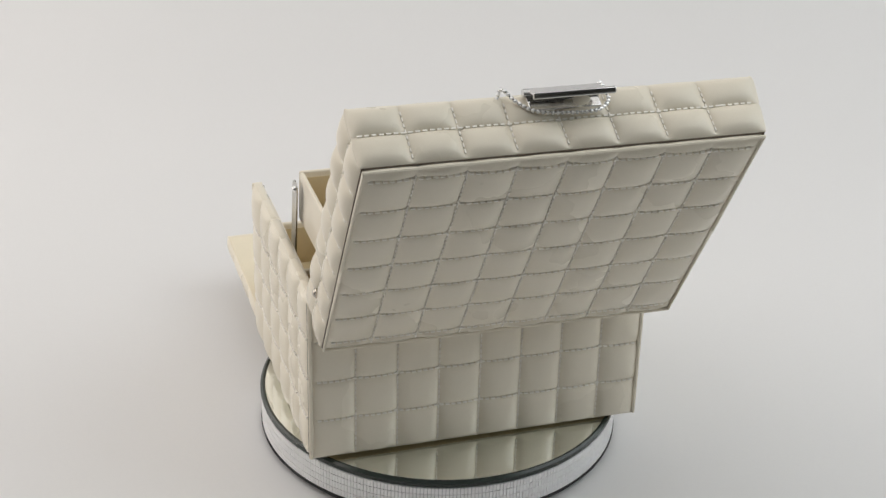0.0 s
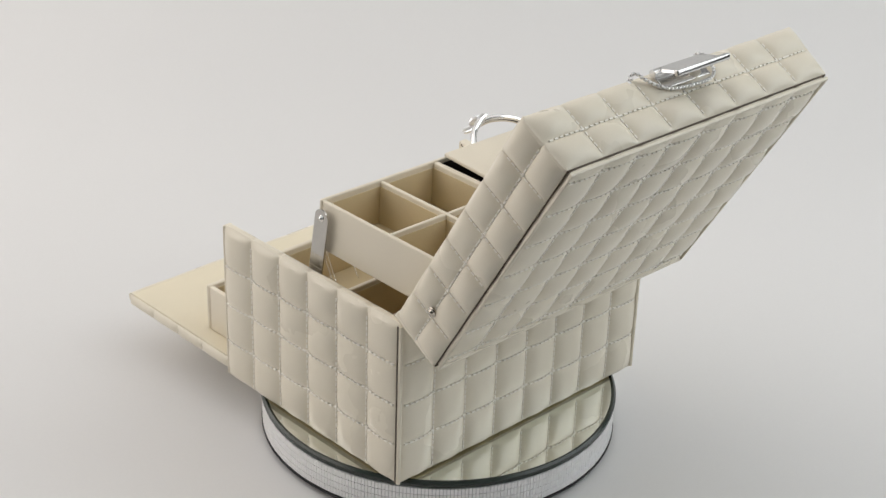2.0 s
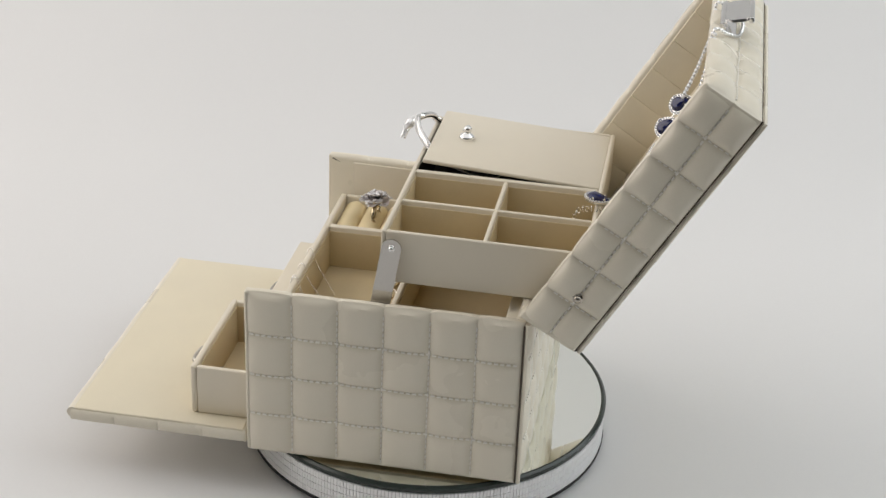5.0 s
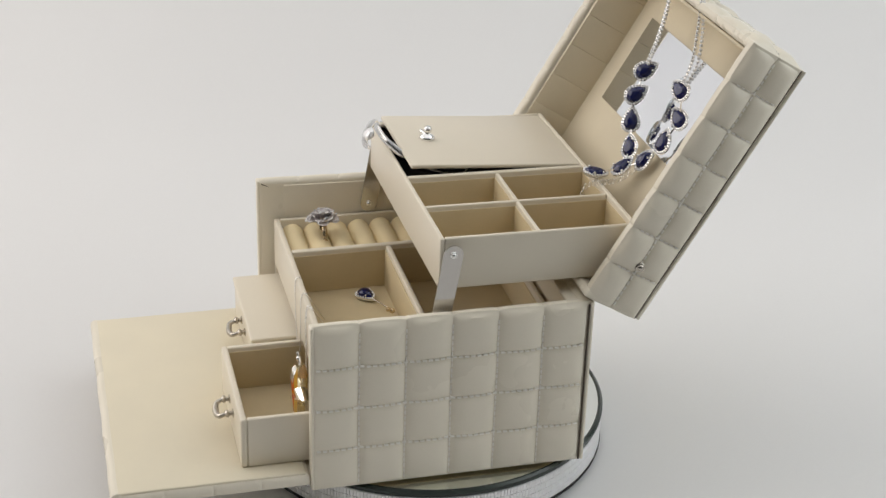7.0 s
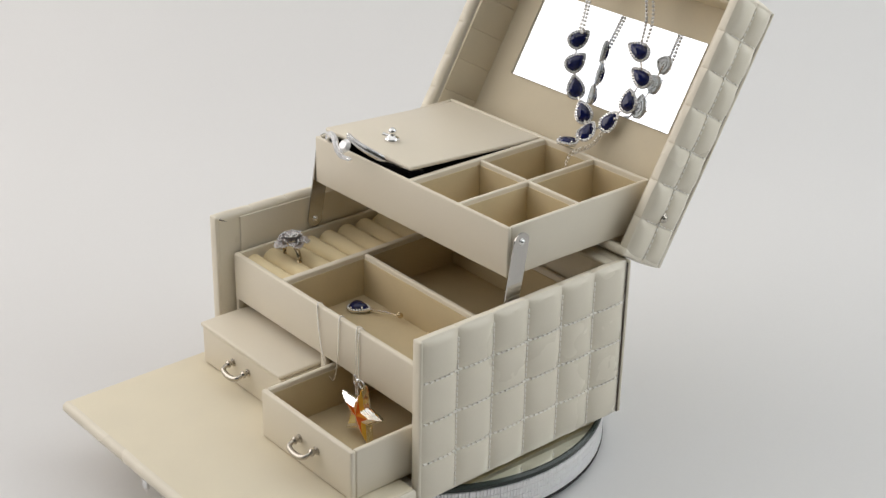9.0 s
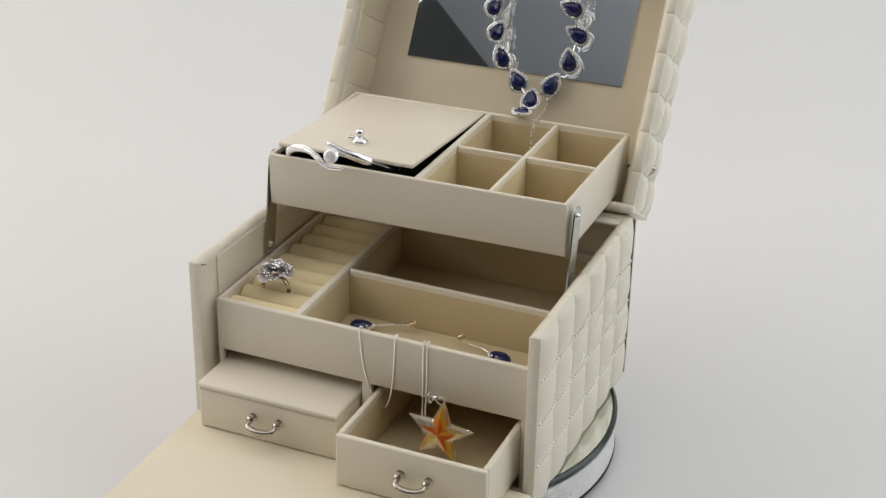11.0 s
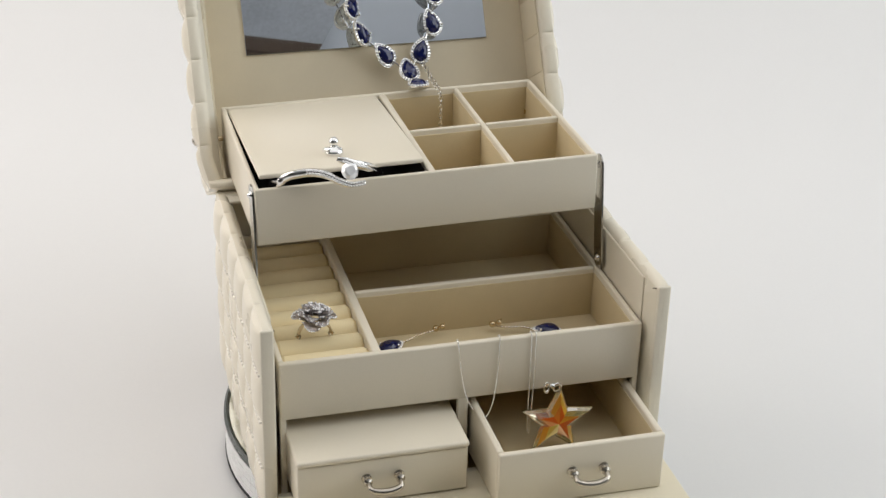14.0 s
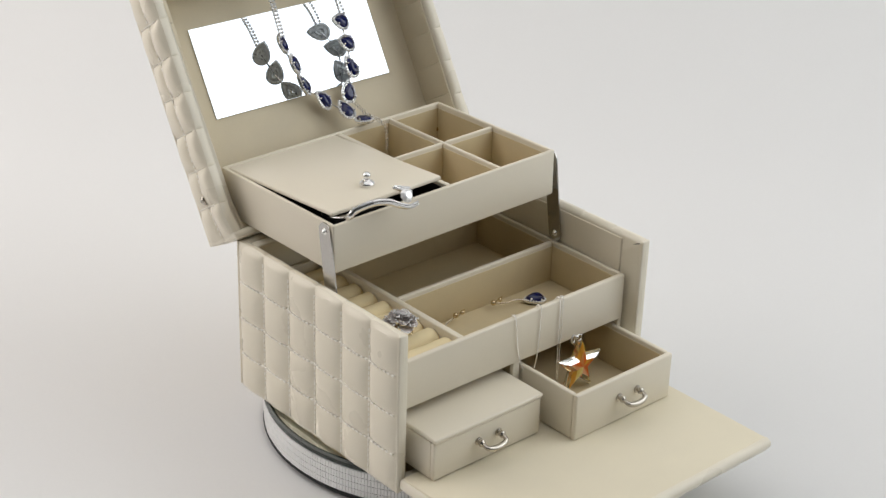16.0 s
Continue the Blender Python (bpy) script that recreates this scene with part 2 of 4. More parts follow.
def quilt(m, lu, lv, nu, nv, thick, amp, eu=0.0, ev=0.0, lo=0.12):
    """A padded board: nu by nv stitched squares on its +n side. eu, ev: plain borders; lo: how full the cross seams stay."""
    us, vs = [], []
    for out, length, n, edge in ((us, lu, nu, eu), (vs, lv, nv, ev)):
        if edge:
            out += [(edge * f, 0) for f in (0.0, 0.25, 0.6)]
        for k in range(n):
            out += [(edge + (length - 2 * edge) * (k + s) / n, k) for s in STEPS]
        out.append((length - edge, n - 1))
        if edge:
            out += [(length - edge * f, n - 1) for f in (0.6, 0.25, 0.0)]
    puff = {(i, j): random.uniform(0.82, 1.12) for i in range(nu) for j in range(nv)}
    bm = bmesh.new()
    front = []
    for u, i in us:
        row = []
        for v, j in vs:
            q = m @ Vector((u, v, 0))
            w = noise.noise(q * 90) * 0.10 + noise.noise(q * 260) * 0.05
            a, b = rise(u, lu, nu, eu) ** 0.9, rise(v, lv, nv, ev) ** 0.9
            edge = min(u, v, lu - u, lv - v)
            low = lo if min(v, lv - v) > 0.002 else 0.0
            h = amp * a * (low + (1 - low) * b * puff[i, j]) * (1 + w) + amp * 0.02 * noise.noise(q * 300)
            seam = ((v - ev) / (lv - 2 * ev) * nv) % 1.0
            if edge > 0.004 and min(seam, 1 - seam) < 0.004:
                h -= 0.0010 * a
            sway = 0.0003 * noise.noise(q * 35) if edge > 0.004 else 0
            row.append(bm.verts.new(m @ Vector((u + sway, v + sway, h))))
        front.append(row)
    nu_, nv_ = len(us), len(vs)
    for i in range(nu_ - 1):
        for j in range(nv_ - 1):
            bm.faces.new((front[i][j], front[i + 1][j], front[i + 1][j + 1], front[i][j + 1]))
    rim = [(i, 0) for i in range(nu_)] + [(nu_ - 1, j) for j in range(1, nv_)] + [(i, nv_ - 1) for i in range(nu_ - 2, -1, -1)] + [(0, j) for j in range(nv_ - 2, 0, -1)]
    r = min(0.0022, thick * 0.34)
    loops = [[front[i][j] for i, j in rim]]
    # the pads roll over the edge, and the seams nick it
    for off, down, full in ((-0.0003, -0.25 * r, 0.5), (0.0, -0.8 * r, 1.0), (0.0, -0.5 * thick, 1.0), (0.0, -thick + r, 0.6), (0.3 * r, -thick + 0.3 * r, 0.2), (r, -thick, 0.0)):
        ring = []
        for i, j in rim:
            u, v = us[i][0], vs[j][0]
            bulge = off - (0.0003 if j == 0 else 0.0013) * full * max(rise(u, lu, nu, eu) if j in (0, nv_ - 1) else rise(v, lv, nv, ev), 0.0) ** 0.45
            pu = bulge if i == 0 else lu - bulge if i == nu_ - 1 else min(max(u, off), lu - off)
            pv = bulge if j == 0 else lv - bulge if j == nv_ - 1 else min(max(v, off), lv - off)
            ring.append(bm.verts.new(m @ Vector((pu, pv, down))))
        loops.append(ring)
    for a, b in zip(loops, loops[1:]):
        for k in range(len(rim)):
            bm.faces.new((a[k], a[(k + 1) % len(rim)], b[(k + 1) % len(rim)], b[k]))
    bm.faces.new(loops[-1])
    return bm


def stitches(m, lu, lv, nu, nv, amp, eu=0.0, ev=0.0, lo=0.12, pitch=0.0039):
    """The thread along the seams: one short raised stitch after another."""
    V, F = [], []

    def dash(c, d, w, z, high, half):
        o = len(V)
        for s in (-1, 1):
            for k, h in ((-1, -0.0003), (-0.6, high), (0.6, high), (1, -0.0003)):
                V.append(m @ Vector((c[0] + d[0] * 0.00125 * s + w[0] * k * half, c[1] + d[1] * 0.00125 * s + w[1] * k * half, z + h)))
        F.extend([[o, o + 1, o + 5, o + 4], [o + 1, o + 2, o + 6, o + 5], [o + 2, o + 3, o + 7, o + 6], [o, o + 3, o + 2, o + 1], [o + 4, o + 5, o + 6, o + 7]])

    def line(a, b, cross):
        a, b = Vector(a), Vector(b)
        d = (b - a).normalized()
        w = Vector((-d.y, d.x))
        n = int((b - a).length / pitch)
        for k in range(n):
            p = a + d * (k + 0.5) * pitch
            q = m @ Vector((p.x, p.y, 0))
            sway = 0.0003 * noise.noise(q * 35)
            z = amp * lo * rise(p.x, lu, nu, eu) ** 0.9 if cross else 0.0
            dash((p.x + sway, p.y + sway), d, w, z, 0.0012 if cross else 0.0011, 0.00078 if cross else 0.00064)
    gap = 0.0018
    for k in range(0 if eu else 1, nu + 1 if eu else nu):
        u = eu + (lu - 2 * eu) * k / nu
        line((u, gap), (u, lv - gap), False)
    for k in range(0 if ev else 1, nv + 1 if ev else nv):
        v = ev + (lv - 2 * ev) * k / nv
        line((gap, v), (lu - gap, v), True)
    me = bpy.data.meshes.new("tmp")
    me.from_pydata(V, [], F)
    bm = bmesh.new()
    bm.from_mesh(me)
    bpy.data.meshes.remove(me)
    return bm


def padded(name, m, lu, lv, nu, nv, thick, amp, parent, eu=0.0, ev=0.0, label="", seams=True, lo=0.12):
    ob = part(name, quilt(m, lu, lv, nu, nv, thick, amp, eu, ev, lo), LEATHER, parent, label)
    if seams:
        part("stitching", stitches(m, lu, lv, nu, nv, amp, eu, ev, lo), THREAD, ob, "pale cream thread", smooth=False, kind="stuff")
    return ob


# ---- studio ----
def setting(name, bm, mat, label, smooth=False):
    me = bpy.data.meshes.new(name)
    bmesh.ops.recalc_face_normals(bm, faces=bm.faces)
    for f in bm.faces:
        f.smooth = smooth
    bm.to_mesh(me)
    bm.free()
    me.materials.append(mat)
    return tagged(new(name, me), label, name.split("_")[0], kind="structure")


def sweep():
    """White paper that lies flat and rises behind in a wide curve."""
    prof = [(-0.62, FLOOR), (-0.3, FLOOR), (0.45, FLOOR)]
    prof += [(0.45 + 0.75 * math.sin(a), FLOOR + 0.75 * (1 - math.cos(a))) for a in [math.pi / 2 * k / 24 for k in range(1, 25)]]
    prof.append((1.2, 1.9))
    bm = bmesh.new()
    rows = []
    for side in (0.0, -0.001):
        rows.append([[bm.verts.new((x, y + (-side if z > 0.5 else 0), z + side)) for y, z in prof] for x in (-1.75, 0.0, 1.75)])
    for g in rows:
        for a, b in zip(g, g[1:]):
            for k in range(len(prof) - 1):
                bm.faces.new((a[k], a[k + 1], b[k + 1], b[k]))
    return bm


setting("backdrop", sweep(), PAPER, "seamless white paper sweep under and behind the turntable", smooth=True)
R0, R1, RZ = -2.2, 2.2, 2.3
# Added room round the set; its dark grey walls and floor keep bounce low.
setting("floor", slab(R0 - 0.1, R1 + 0.1, -2.9, 1.9, FLOOR - 0.11, FLOOR - 0.01, 0), WALLPAINT, "plain dark grey studio floor")
CEILING = material("pale_blue_white_paint", (0.93, 0.945, 0.96), 0.9, grain=200, bump=0.1, vary=0.03, big=2)
setting("ceiling", slab(R0 - 0.1, R1 + 0.1, -2.9, 1.9, RZ, RZ + 0.1, 0), CEILING, "plain pale studio ceiling")
setting("wall_west", slab(R0 - 0.1, R0, -2.9, 1.9, FLOOR - 0.01, RZ, 0), WALLPAINT, "plain dark grey studio wall")
setting("wall_east", slab(R1, R1 + 0.1, -2.9, 1.9, FLOOR - 0.01, RZ, 0), WALLPAINT, "plain dark grey studio wall")
setting("wall_north", slab(R0, R1, 1.8, 1.9, FLOOR - 0.01, RZ, 0), WALLPAINT, "plain dark grey studio wall")
setting("wall_south", slab(R0, R1, -2.9, -2.8, FLOOR - 0.01, RZ, 0), WALLPAINT, "plain dark grey studio wall")


# Made-up ceiling boards, out of view, that put dark bands into the lid's mirror.
BROWNBAND = material("dark_brown_band", (0.17, 0.12, 0.085), 0.6, grain=120, bump=0.2, vary=0.3, big=5)
GREYBAND = material("dull_grey_band", (0.60, 0.61, 0.62), 0.8, grain=120, bump=0.2, vary=0.2, big=5)
for y0, y1, mat in ((-2.235, -2.215, BROWNBAND), (-2.205, -2.150, BROWNBAND), (-2.150, -1.92, GREYBAND)):
    setting("trim", slab(-0.72, 1.12, y0, y1, RZ - 0.03, RZ, 0), mat, "made-up board out of view, a band in the lid mirror")


# ---- turntable ----
def turntable():
    top, low, rad = -0.0316, -0.0585, 0.1255
    t = thing("turntable", (0, 0, FLOOR), "round silver display turntable with a mirror top and tiled side", "turntable")
    drum = part("drum", lathe([(rad - 0.0025, low), (rad - 0.0012, low + 0.0004), (rad - 0.0012, top - 0.0042), (rad - 0.0025, top - 0.004)], 160), GROUT, t)
    part("base_ring", lathe([(rad - 0.012, FLOOR), (rad - 0.004, FLOOR), (rad - 0.0015, low - 0.0012), (rad + 0.0002, low - 0.0006), (rad + 0.0002, low + 0.0006), (rad - 0.004, low + 0.0008)], 160), BLACK, t, "black rubber foot ring")
    part("top_rim", lathe([(rad - 0.0045, top - 0.0045), (rad - 0.0002, top - 0.0045), (rad + 0.0003, top - 0.003), (rad + 0.0003, top - 0.0012), (rad - 0.0012, top + 0.0002), (rad - 0.0024, top + 0.0002), (rad - 0.0032, top - 0.0006)], 160), GLASSEDGE, t, "dark green glass edge")
    part("mirror_plate", lathe([(rad - 0.0030, top - 0.003), (rad - 0.0030, top - 0.0005)], 160), PLATE, t, "round mirror plate, slightly green", smooth=False)
    n, rows_ = 330, 4
    V, F = [], []
    z0, z1 = low + 0.0012, top - 0.0052
    for i in range(n):
        for j in range(rows_):
            g = 0.14
            a0, a1 = 2 * math.pi * (i + g / 2) / n, 2 * math.pi * (i + 1 - g / 2) / n
            b0, b1 = z0 + (z1 - z0) * (j + 0.04) / rows_, z0 + (z1 - z0) * (j + 0.96) / rows_
            o, rr = len(V), rad - 0.0003 + random.uniform(-0.00008, 0.00008)
            tilt = random.uniform(-0.00006, 0.00006)
            for r, da, db in ((rad - 0.0013, 0, 0), (rr, 0.0008, 0.00015)):
                for a, b, s in ((a0 + da, b0 + db, -1), (a1 - da, b0 + db, -1), (a1 - da, b1 - db, 1), (a0 + da, b1 - db, 1)):
                    q = r + s * tilt
                    V.append((q * math.cos(a), q * math.sin(a), b))
            F += [[o + 4, o + 5, o + 6, o + 7]] + [[o + k, o + (k + 1) % 4, o + 4 + (k + 1) % 4, o + 4 + k] for k in range(4)]
    me = bpy.data.meshes.new("tmp")
    me.from_pydata(V, [], F)
    bm = bmesh.new()
    bm.from_mesh(me)
    part("mosaic", bm, TILE, drum, "small square mirror tiles", smooth=False, kind="stuff")
    return t


turntable()

# ---- the box ----
XL, XR, YF, YB, ZB, ZT = -0.1196, 0.1060, -0.107, 0.0690, -0.0285, 0.0880
LID_A = radians(30.2)
SA, CA = math.sin(LID_A), math.cos(LID_A)
LID_L, LID_D, LX0, LX1 = 0.1865, 0.0404, -0.1221, 0.1064


def lid_at(x, a, n):
    """A place on the open lid: a along it from its lower edge, n from its outer face towards the inside."""
    return Vector((x, 0.1025 + SA * a - CA * n, 0.0715 + CA * a + SA * n))


jewelry_box = thing("jewelry_box", (-0.007, -0.018, ZB - 0.001), "open cream quilted leatherette jewelry box with drawers and raised tray", "jewelry box")


def screw(at, axis, r, parent, mat=CHROME):
    """A domed rivet with a slot, its head towards axis."""
    m = Matrix.Translation(at) @ Vector(axis).to_track_quat("Z", "Y").to_matrix().to_4x4()
    bm = lathe([(r * 1.25, -0.001), (r * 1.25, 0.0), (r * 1.1, 0.0004), (r * 0.85, 0.0005), (r * 0.8, 0.0009), (r * 0.45, 0.0016), (r * 0.1, 0.0018)], 20, m)
    return part("screw", bm, mat, parent, "chrome domed screw")


def box_body():
    b = jewelry_box
    depth, high = YB - YF, ZT - ZB
    right = padded("side_panel", frame_of((XR, YF, ZB), (0, 1, 0), (0, 0, 1)), depth, high, 6, 4, 0.0068, 0.0038, b, lo=0.40)
    left = padded("side_panel", frame_of((XL, YB, ZB), (0, -1, 0), (0, 0, 1)), depth, high, 6, 4, 0.0068, 0.0038, b, lo=0.40)
    padded("back_panel", frame_of((XR - 0.0012, YB + 0.0008, ZB), (-1, 0, 0), (0, 0, 1)), XR - XL - 0.0024, high, 8, 4, 0.008, 0.0042, b, lo=0.40)
    for p, x0, x1 in ((right, XR - 0.0079, XR - 0.0067), (left, XL + 0.0067, XL + 0.0079)):
        part("liner", slab(x0, x1, -0.089, 0.058, 0.0, ZT - 0.003, 0.0007), BOARD, p, "smooth raised inner card")
        xa, xb = (XR - 0.0064, XR + 0.0012) if p is right else (XL - 0.0012, XL + 0.0064)
        part("edge_binding", slab(xa, xb, YF - 0.0012, YF + 0.0014, ZB + 0.0004, ZT + 0.0004, 0.0014), LEATHER, p, "folded leatherette edge")
        xi = XR - 0.0066 if p is right else XL + 0.0066
        # Thin dark tube drawn in for the shade in the corner's mitred fold.
        part("fold_shade_line", tube([(xi, YF + 0.0020, ZT - 0.0016), (xi, YF + 0.0050, ZT - 0.0030), (xi, YF + 0.0080, ZT - 0.0044)], [0.0005, 0.0004, 0.0002], 6), DARKLINE, p, "dark line painted for the shade in the mitred fold")
        y = YB + 0.0006
        s = 1 if p is right else -1
        xx = XR + 0.0006 if s > 0 else XL + 0.0010
        part("piping", tube([(xx, y + 0.0012, ZB + 0.001), (xx, y + 0.0012, 0.03), (xx, y + 0.0012, ZT)], 0.0014, 8), LEATHER, p, "raised corner piping")
        xs = xx - s * 0.0002
        if s > 0:
            # a thin dark brown tube draws the line along this corner
            part("seam_line", tube([(xs + s * 0.0009, y - 0.0008, ZB + 0.001), (xs + s * 0.0009, y - 0.0008, 0.03), (xs + s * 0.0009, y - 0.0008, ZT - 0.001)], 0.0006, 8), DARKLINE, p, "dark brown corner seam")
    part("bottom_panel", slab(XL + 0.004, XR - 0.004, YF + 0.004, YB - 0.002, ZB - 0.0008, ZB + 0.0025, 0.001), SUEDE, b, "thin beige base board")
    part("hinge_strip", slab(XL + 0.001, XR - 0.001, YB - 0.0132, YB + 0.0040, ZT - 0.0030, ZT - 0.0002, 0.0012), LEATHER, b, "soft leatherette hinge")
    # the front that folds down
    flap = padded("front_flap", frame_of((XL + 0.001, YF - 0.002, -0.0240), (1, 0, 0), (0, -1, 0)), XR - XL - 0.001, 0.1205, 8, 4, 0.008, 0.0022, b, label="folded-down front, quilted outside, plain inside", seams=False)
    part("lining", slab(XL + 0.0016, XR - 0.0006, YF - 0.121, YF - 0.004, -0.0170, -0.0150, 0.0009), FLAPCLOTH, flap, "smooth beige inner lining")
    part("fold_strip", slab(XL + 0.002, XR - 0.001, YF - 0.006, YF + 0.006, -0.0240, -0.0190, 0.002), LEATHER, flap, "leatherette hinge fold")
    part("hem", tube([(XL + 0.0015 + (XR - XL - 0.002) * k / 12, YF - 0.1212 + 0.0003 * math.sin(2.1 * k), -0.0190) for k in range(13)], 0.0042, 12), LEATHER, flap, "rolled leatherette hem")
    for x in (-0.0185, 0.0072):
        part("latch_loop", slab(x - 0.0028, x + 0.0028, -0.2305, -0.2275, -0.0305, -0.0228, 0.0010), CHROME, flap, "small chrome latch loop")


def box_lid():
    b = jewelry_box
    along, inward = Vector((0, SA, CA)), Vector((0, -CA, SA))
    w = LX1 - LX0
    lid = part("lid", slab(-w / 2 + 0.003, w / 2 - 0.003, 0.003, LID_L - 0.003, -0.0062, -0.0042, 0.0006,
                           frame_of(lid_at((LX0 + LX1) / 2, 0, 0), (1, 0, 0), along) @ Matrix.Diagonal((1, 1, -1, 1))), LIDCLOTH, b, "raised quilted lid with a beige lining")
    padded("top_panel", frame_of(lid_at(LX1 - 0.0022, 0.0022, 0.0008), (-1, 0, 0), along), w - 0.0044, LID_L - 0.0044, 8, 6, 0.0035, 0.0040, lid, eu=0.0, ev=0.0075)
    # rims
    padded("rim_panel", frame_of(lid_at(LX1, LID_L, 0.0036), (-1, 0, 0), inward), w, LID_D - 0.0034, 8, 2, 0.0060, 0.0042, lid)
    padded("rim_panel", frame_of(lid_at(LX1, 0.0005, 0.0036), (0, SA, CA), inward), LID_L - 0.001, LID_D - 0.0026, 7, 2, 0.0085, 0.0038, lid)
    padded("rim_panel", frame_of(lid_at(LX0, LID_L - 0.0005, 0.0036), (0, -SA, -CA), inward), LID_L - 0.001, LID_D - 0.0026, 7, 2, 0.0085, 0.0038, lid)
    padded("rim_panel", frame_of(lid_at(LX0, 0.0, 0.0036), (1, 0, 0), inward), w, LID_D - 0.001, 8, 2, 0.0055, 0.0016, lid)
    base = frame_of(lid_at((LX0 + LX1) / 2, 0, 0), (1, 0, 0), along) @ Matrix.Diagonal((1, 1, -1, 1))
    step = (LID_L - 0.012) / 7   # the lining is creased where the rim's seams run
    for x0, x1 in ((-w / 2 + 0.0090, -w / 2 + 0.0120), (w / 2 - 0.0098, w / 2 - 0.0086)):
        part("rim_lining", lump(*[slab(x0, x1, 0.006 + step * k, 0.006 + step * (k + 1) - 0.0001, -LID_D + 0.002, -0.006, 0.0005, base) for k in range(7)]), LIDCLOTH, lid, "beige lining board")
    part("rim_lining", slab(-w / 2 + 0.0098, w / 2 - 0.0098, LID_L - 0.0085, LID_L - 0.0066, -LID_D + 0.002, -0.006, 0.0007, base), LIDCLOTH, lid, "beige lining board")
    # piping round the lid's outer face, with a narrow groove beside it
    e = 0.0012
    edge = [lid_at(LX0 + e, e, 0.0004), lid_at(LX0 + e, LID_L / 2, 0.0004), lid_at(LX0 + e, LID_L - e, 0.0004), lid_at(0, LID_L - e, 0.0004), lid_at(LX1 - e, LID_L - e, 0.0004), lid_at(LX1 - e, LID_L / 2, 0.0004), lid_at(LX1 - e, e, 0.0004), lid_at(0, e, 0.0004)]
    part("piping", tube(edge, 0.0013, 8, True), LEATHER, lid, "thin leatherette piping")
    # a thin dark brown tube draws the line along the groove
    g = 0.0008
    groove = [lid_at(LX0 + g, g, 0.0028), lid_at(LX0 + g, LID_L / 2, 0.0028), lid_at(LX0 + g, LID_L - g, 0.0028), lid_at(0, LID_L - g, 0.0028), lid_at(LX1 - g, LID_L - g, 0.0028), lid_at(LX1 - g, LID_L / 2, 0.0028), lid_at(LX1 - g, g, 0.0028), lid_at(0, g, 0.0028)]
    part("seam_line", tube(groove, 0.0006, 8, True), DARKLINE, lid, "dark brown seam under the piping")
    # mirror
    m = frame_of(lid_at(0, 0, 0), (1, 0, 0), along) @ Matrix.Diagonal((1, 1, -1, 1))
    part("mirror", slab(-0.0885, 0.0715, 0.0858, 0.1530, -0.0074, -0.0064, 0.0003, m), MIRROR, lid, "rectangular mirror", smooth=False)
    for x, s in ((LX1 + 0.002, 1), (LX0 - 0.002, -1)):
        screw(lid_at(x + s * 0.0008, 0.0326, 0.0225), (s, 0, 0), 0.0026, lid, NICKEL)
        part("pivot_pin", tube([lid_at(x - s * 0.006, 0.0326, 0.0225), lid_at(x - s * 0.022, 0.0326, 0.0225)], 0.0016, 10), GOLD, lid, "brass pivot pin")
    # clasp on the front rim
    cx = -0.0120
    mf = frame_of(lid_at(cx, LID_L, LID_D), (1, 0, 0), -inward)   # v runs from the inner edge outwards over the rim
    clasp = part("clasp", slab(-0.0205, 0.0205, 0.0035, 0.0135, 0.0024, 0.0044, 0.0006, mf), STEEL, lid, "chrome flip clasp")
    part("clasp_tube", tube([mf @ Vector((-0.0225, 0.003, 0.0062)), mf @ Vector((0, 0.003, 0.0062)), mf @ Vector((0.0225, 0.003, 0.0062))], 0.0024, 14), STEEL, clasp, "chrome hinge tube")
    tilt = mf @ Matrix.Translation((0, 0.003, 0.0075)) @ pose(0, 0, 0, 42, 0, 0)
    hasp = bmesh.new()
    pts = [(-0.0165, 0), (0.0165, 0), (0.0205, 0.004), (0.0205, 0.0130), (0.0175, 0.0155), (-0.0175, 0.0155), (-0.0205, 0.0130), (-0.0205, 0.004)]
    lo, hi = [hasp.verts.new((x, y, 0)) for x, y in pts], [hasp.verts.new((x * 0.97, y * 0.96 + 0.0003, 0.0016)) for x, y in pts]
    hasp.faces.new(lo)
    hasp.faces.new(hi)
    for k in range(8):
        hasp.faces.new((lo[k], lo[(k + 1) % 8], hi[(k + 1) % 8], hi[k]))
    bmesh.ops.transform(hasp, matrix=tilt, verts=hasp.verts)
    part("clasp_plate", hasp, STEEL, clasp, "bevelled chrome plate")
    part("clasp_bar", slab(-0.0240, 0.0225, 0.0146, 0.0176, -0.0012, 0.0026, 0.0008, tilt), STEEL, clasp, "chrome lip bar")


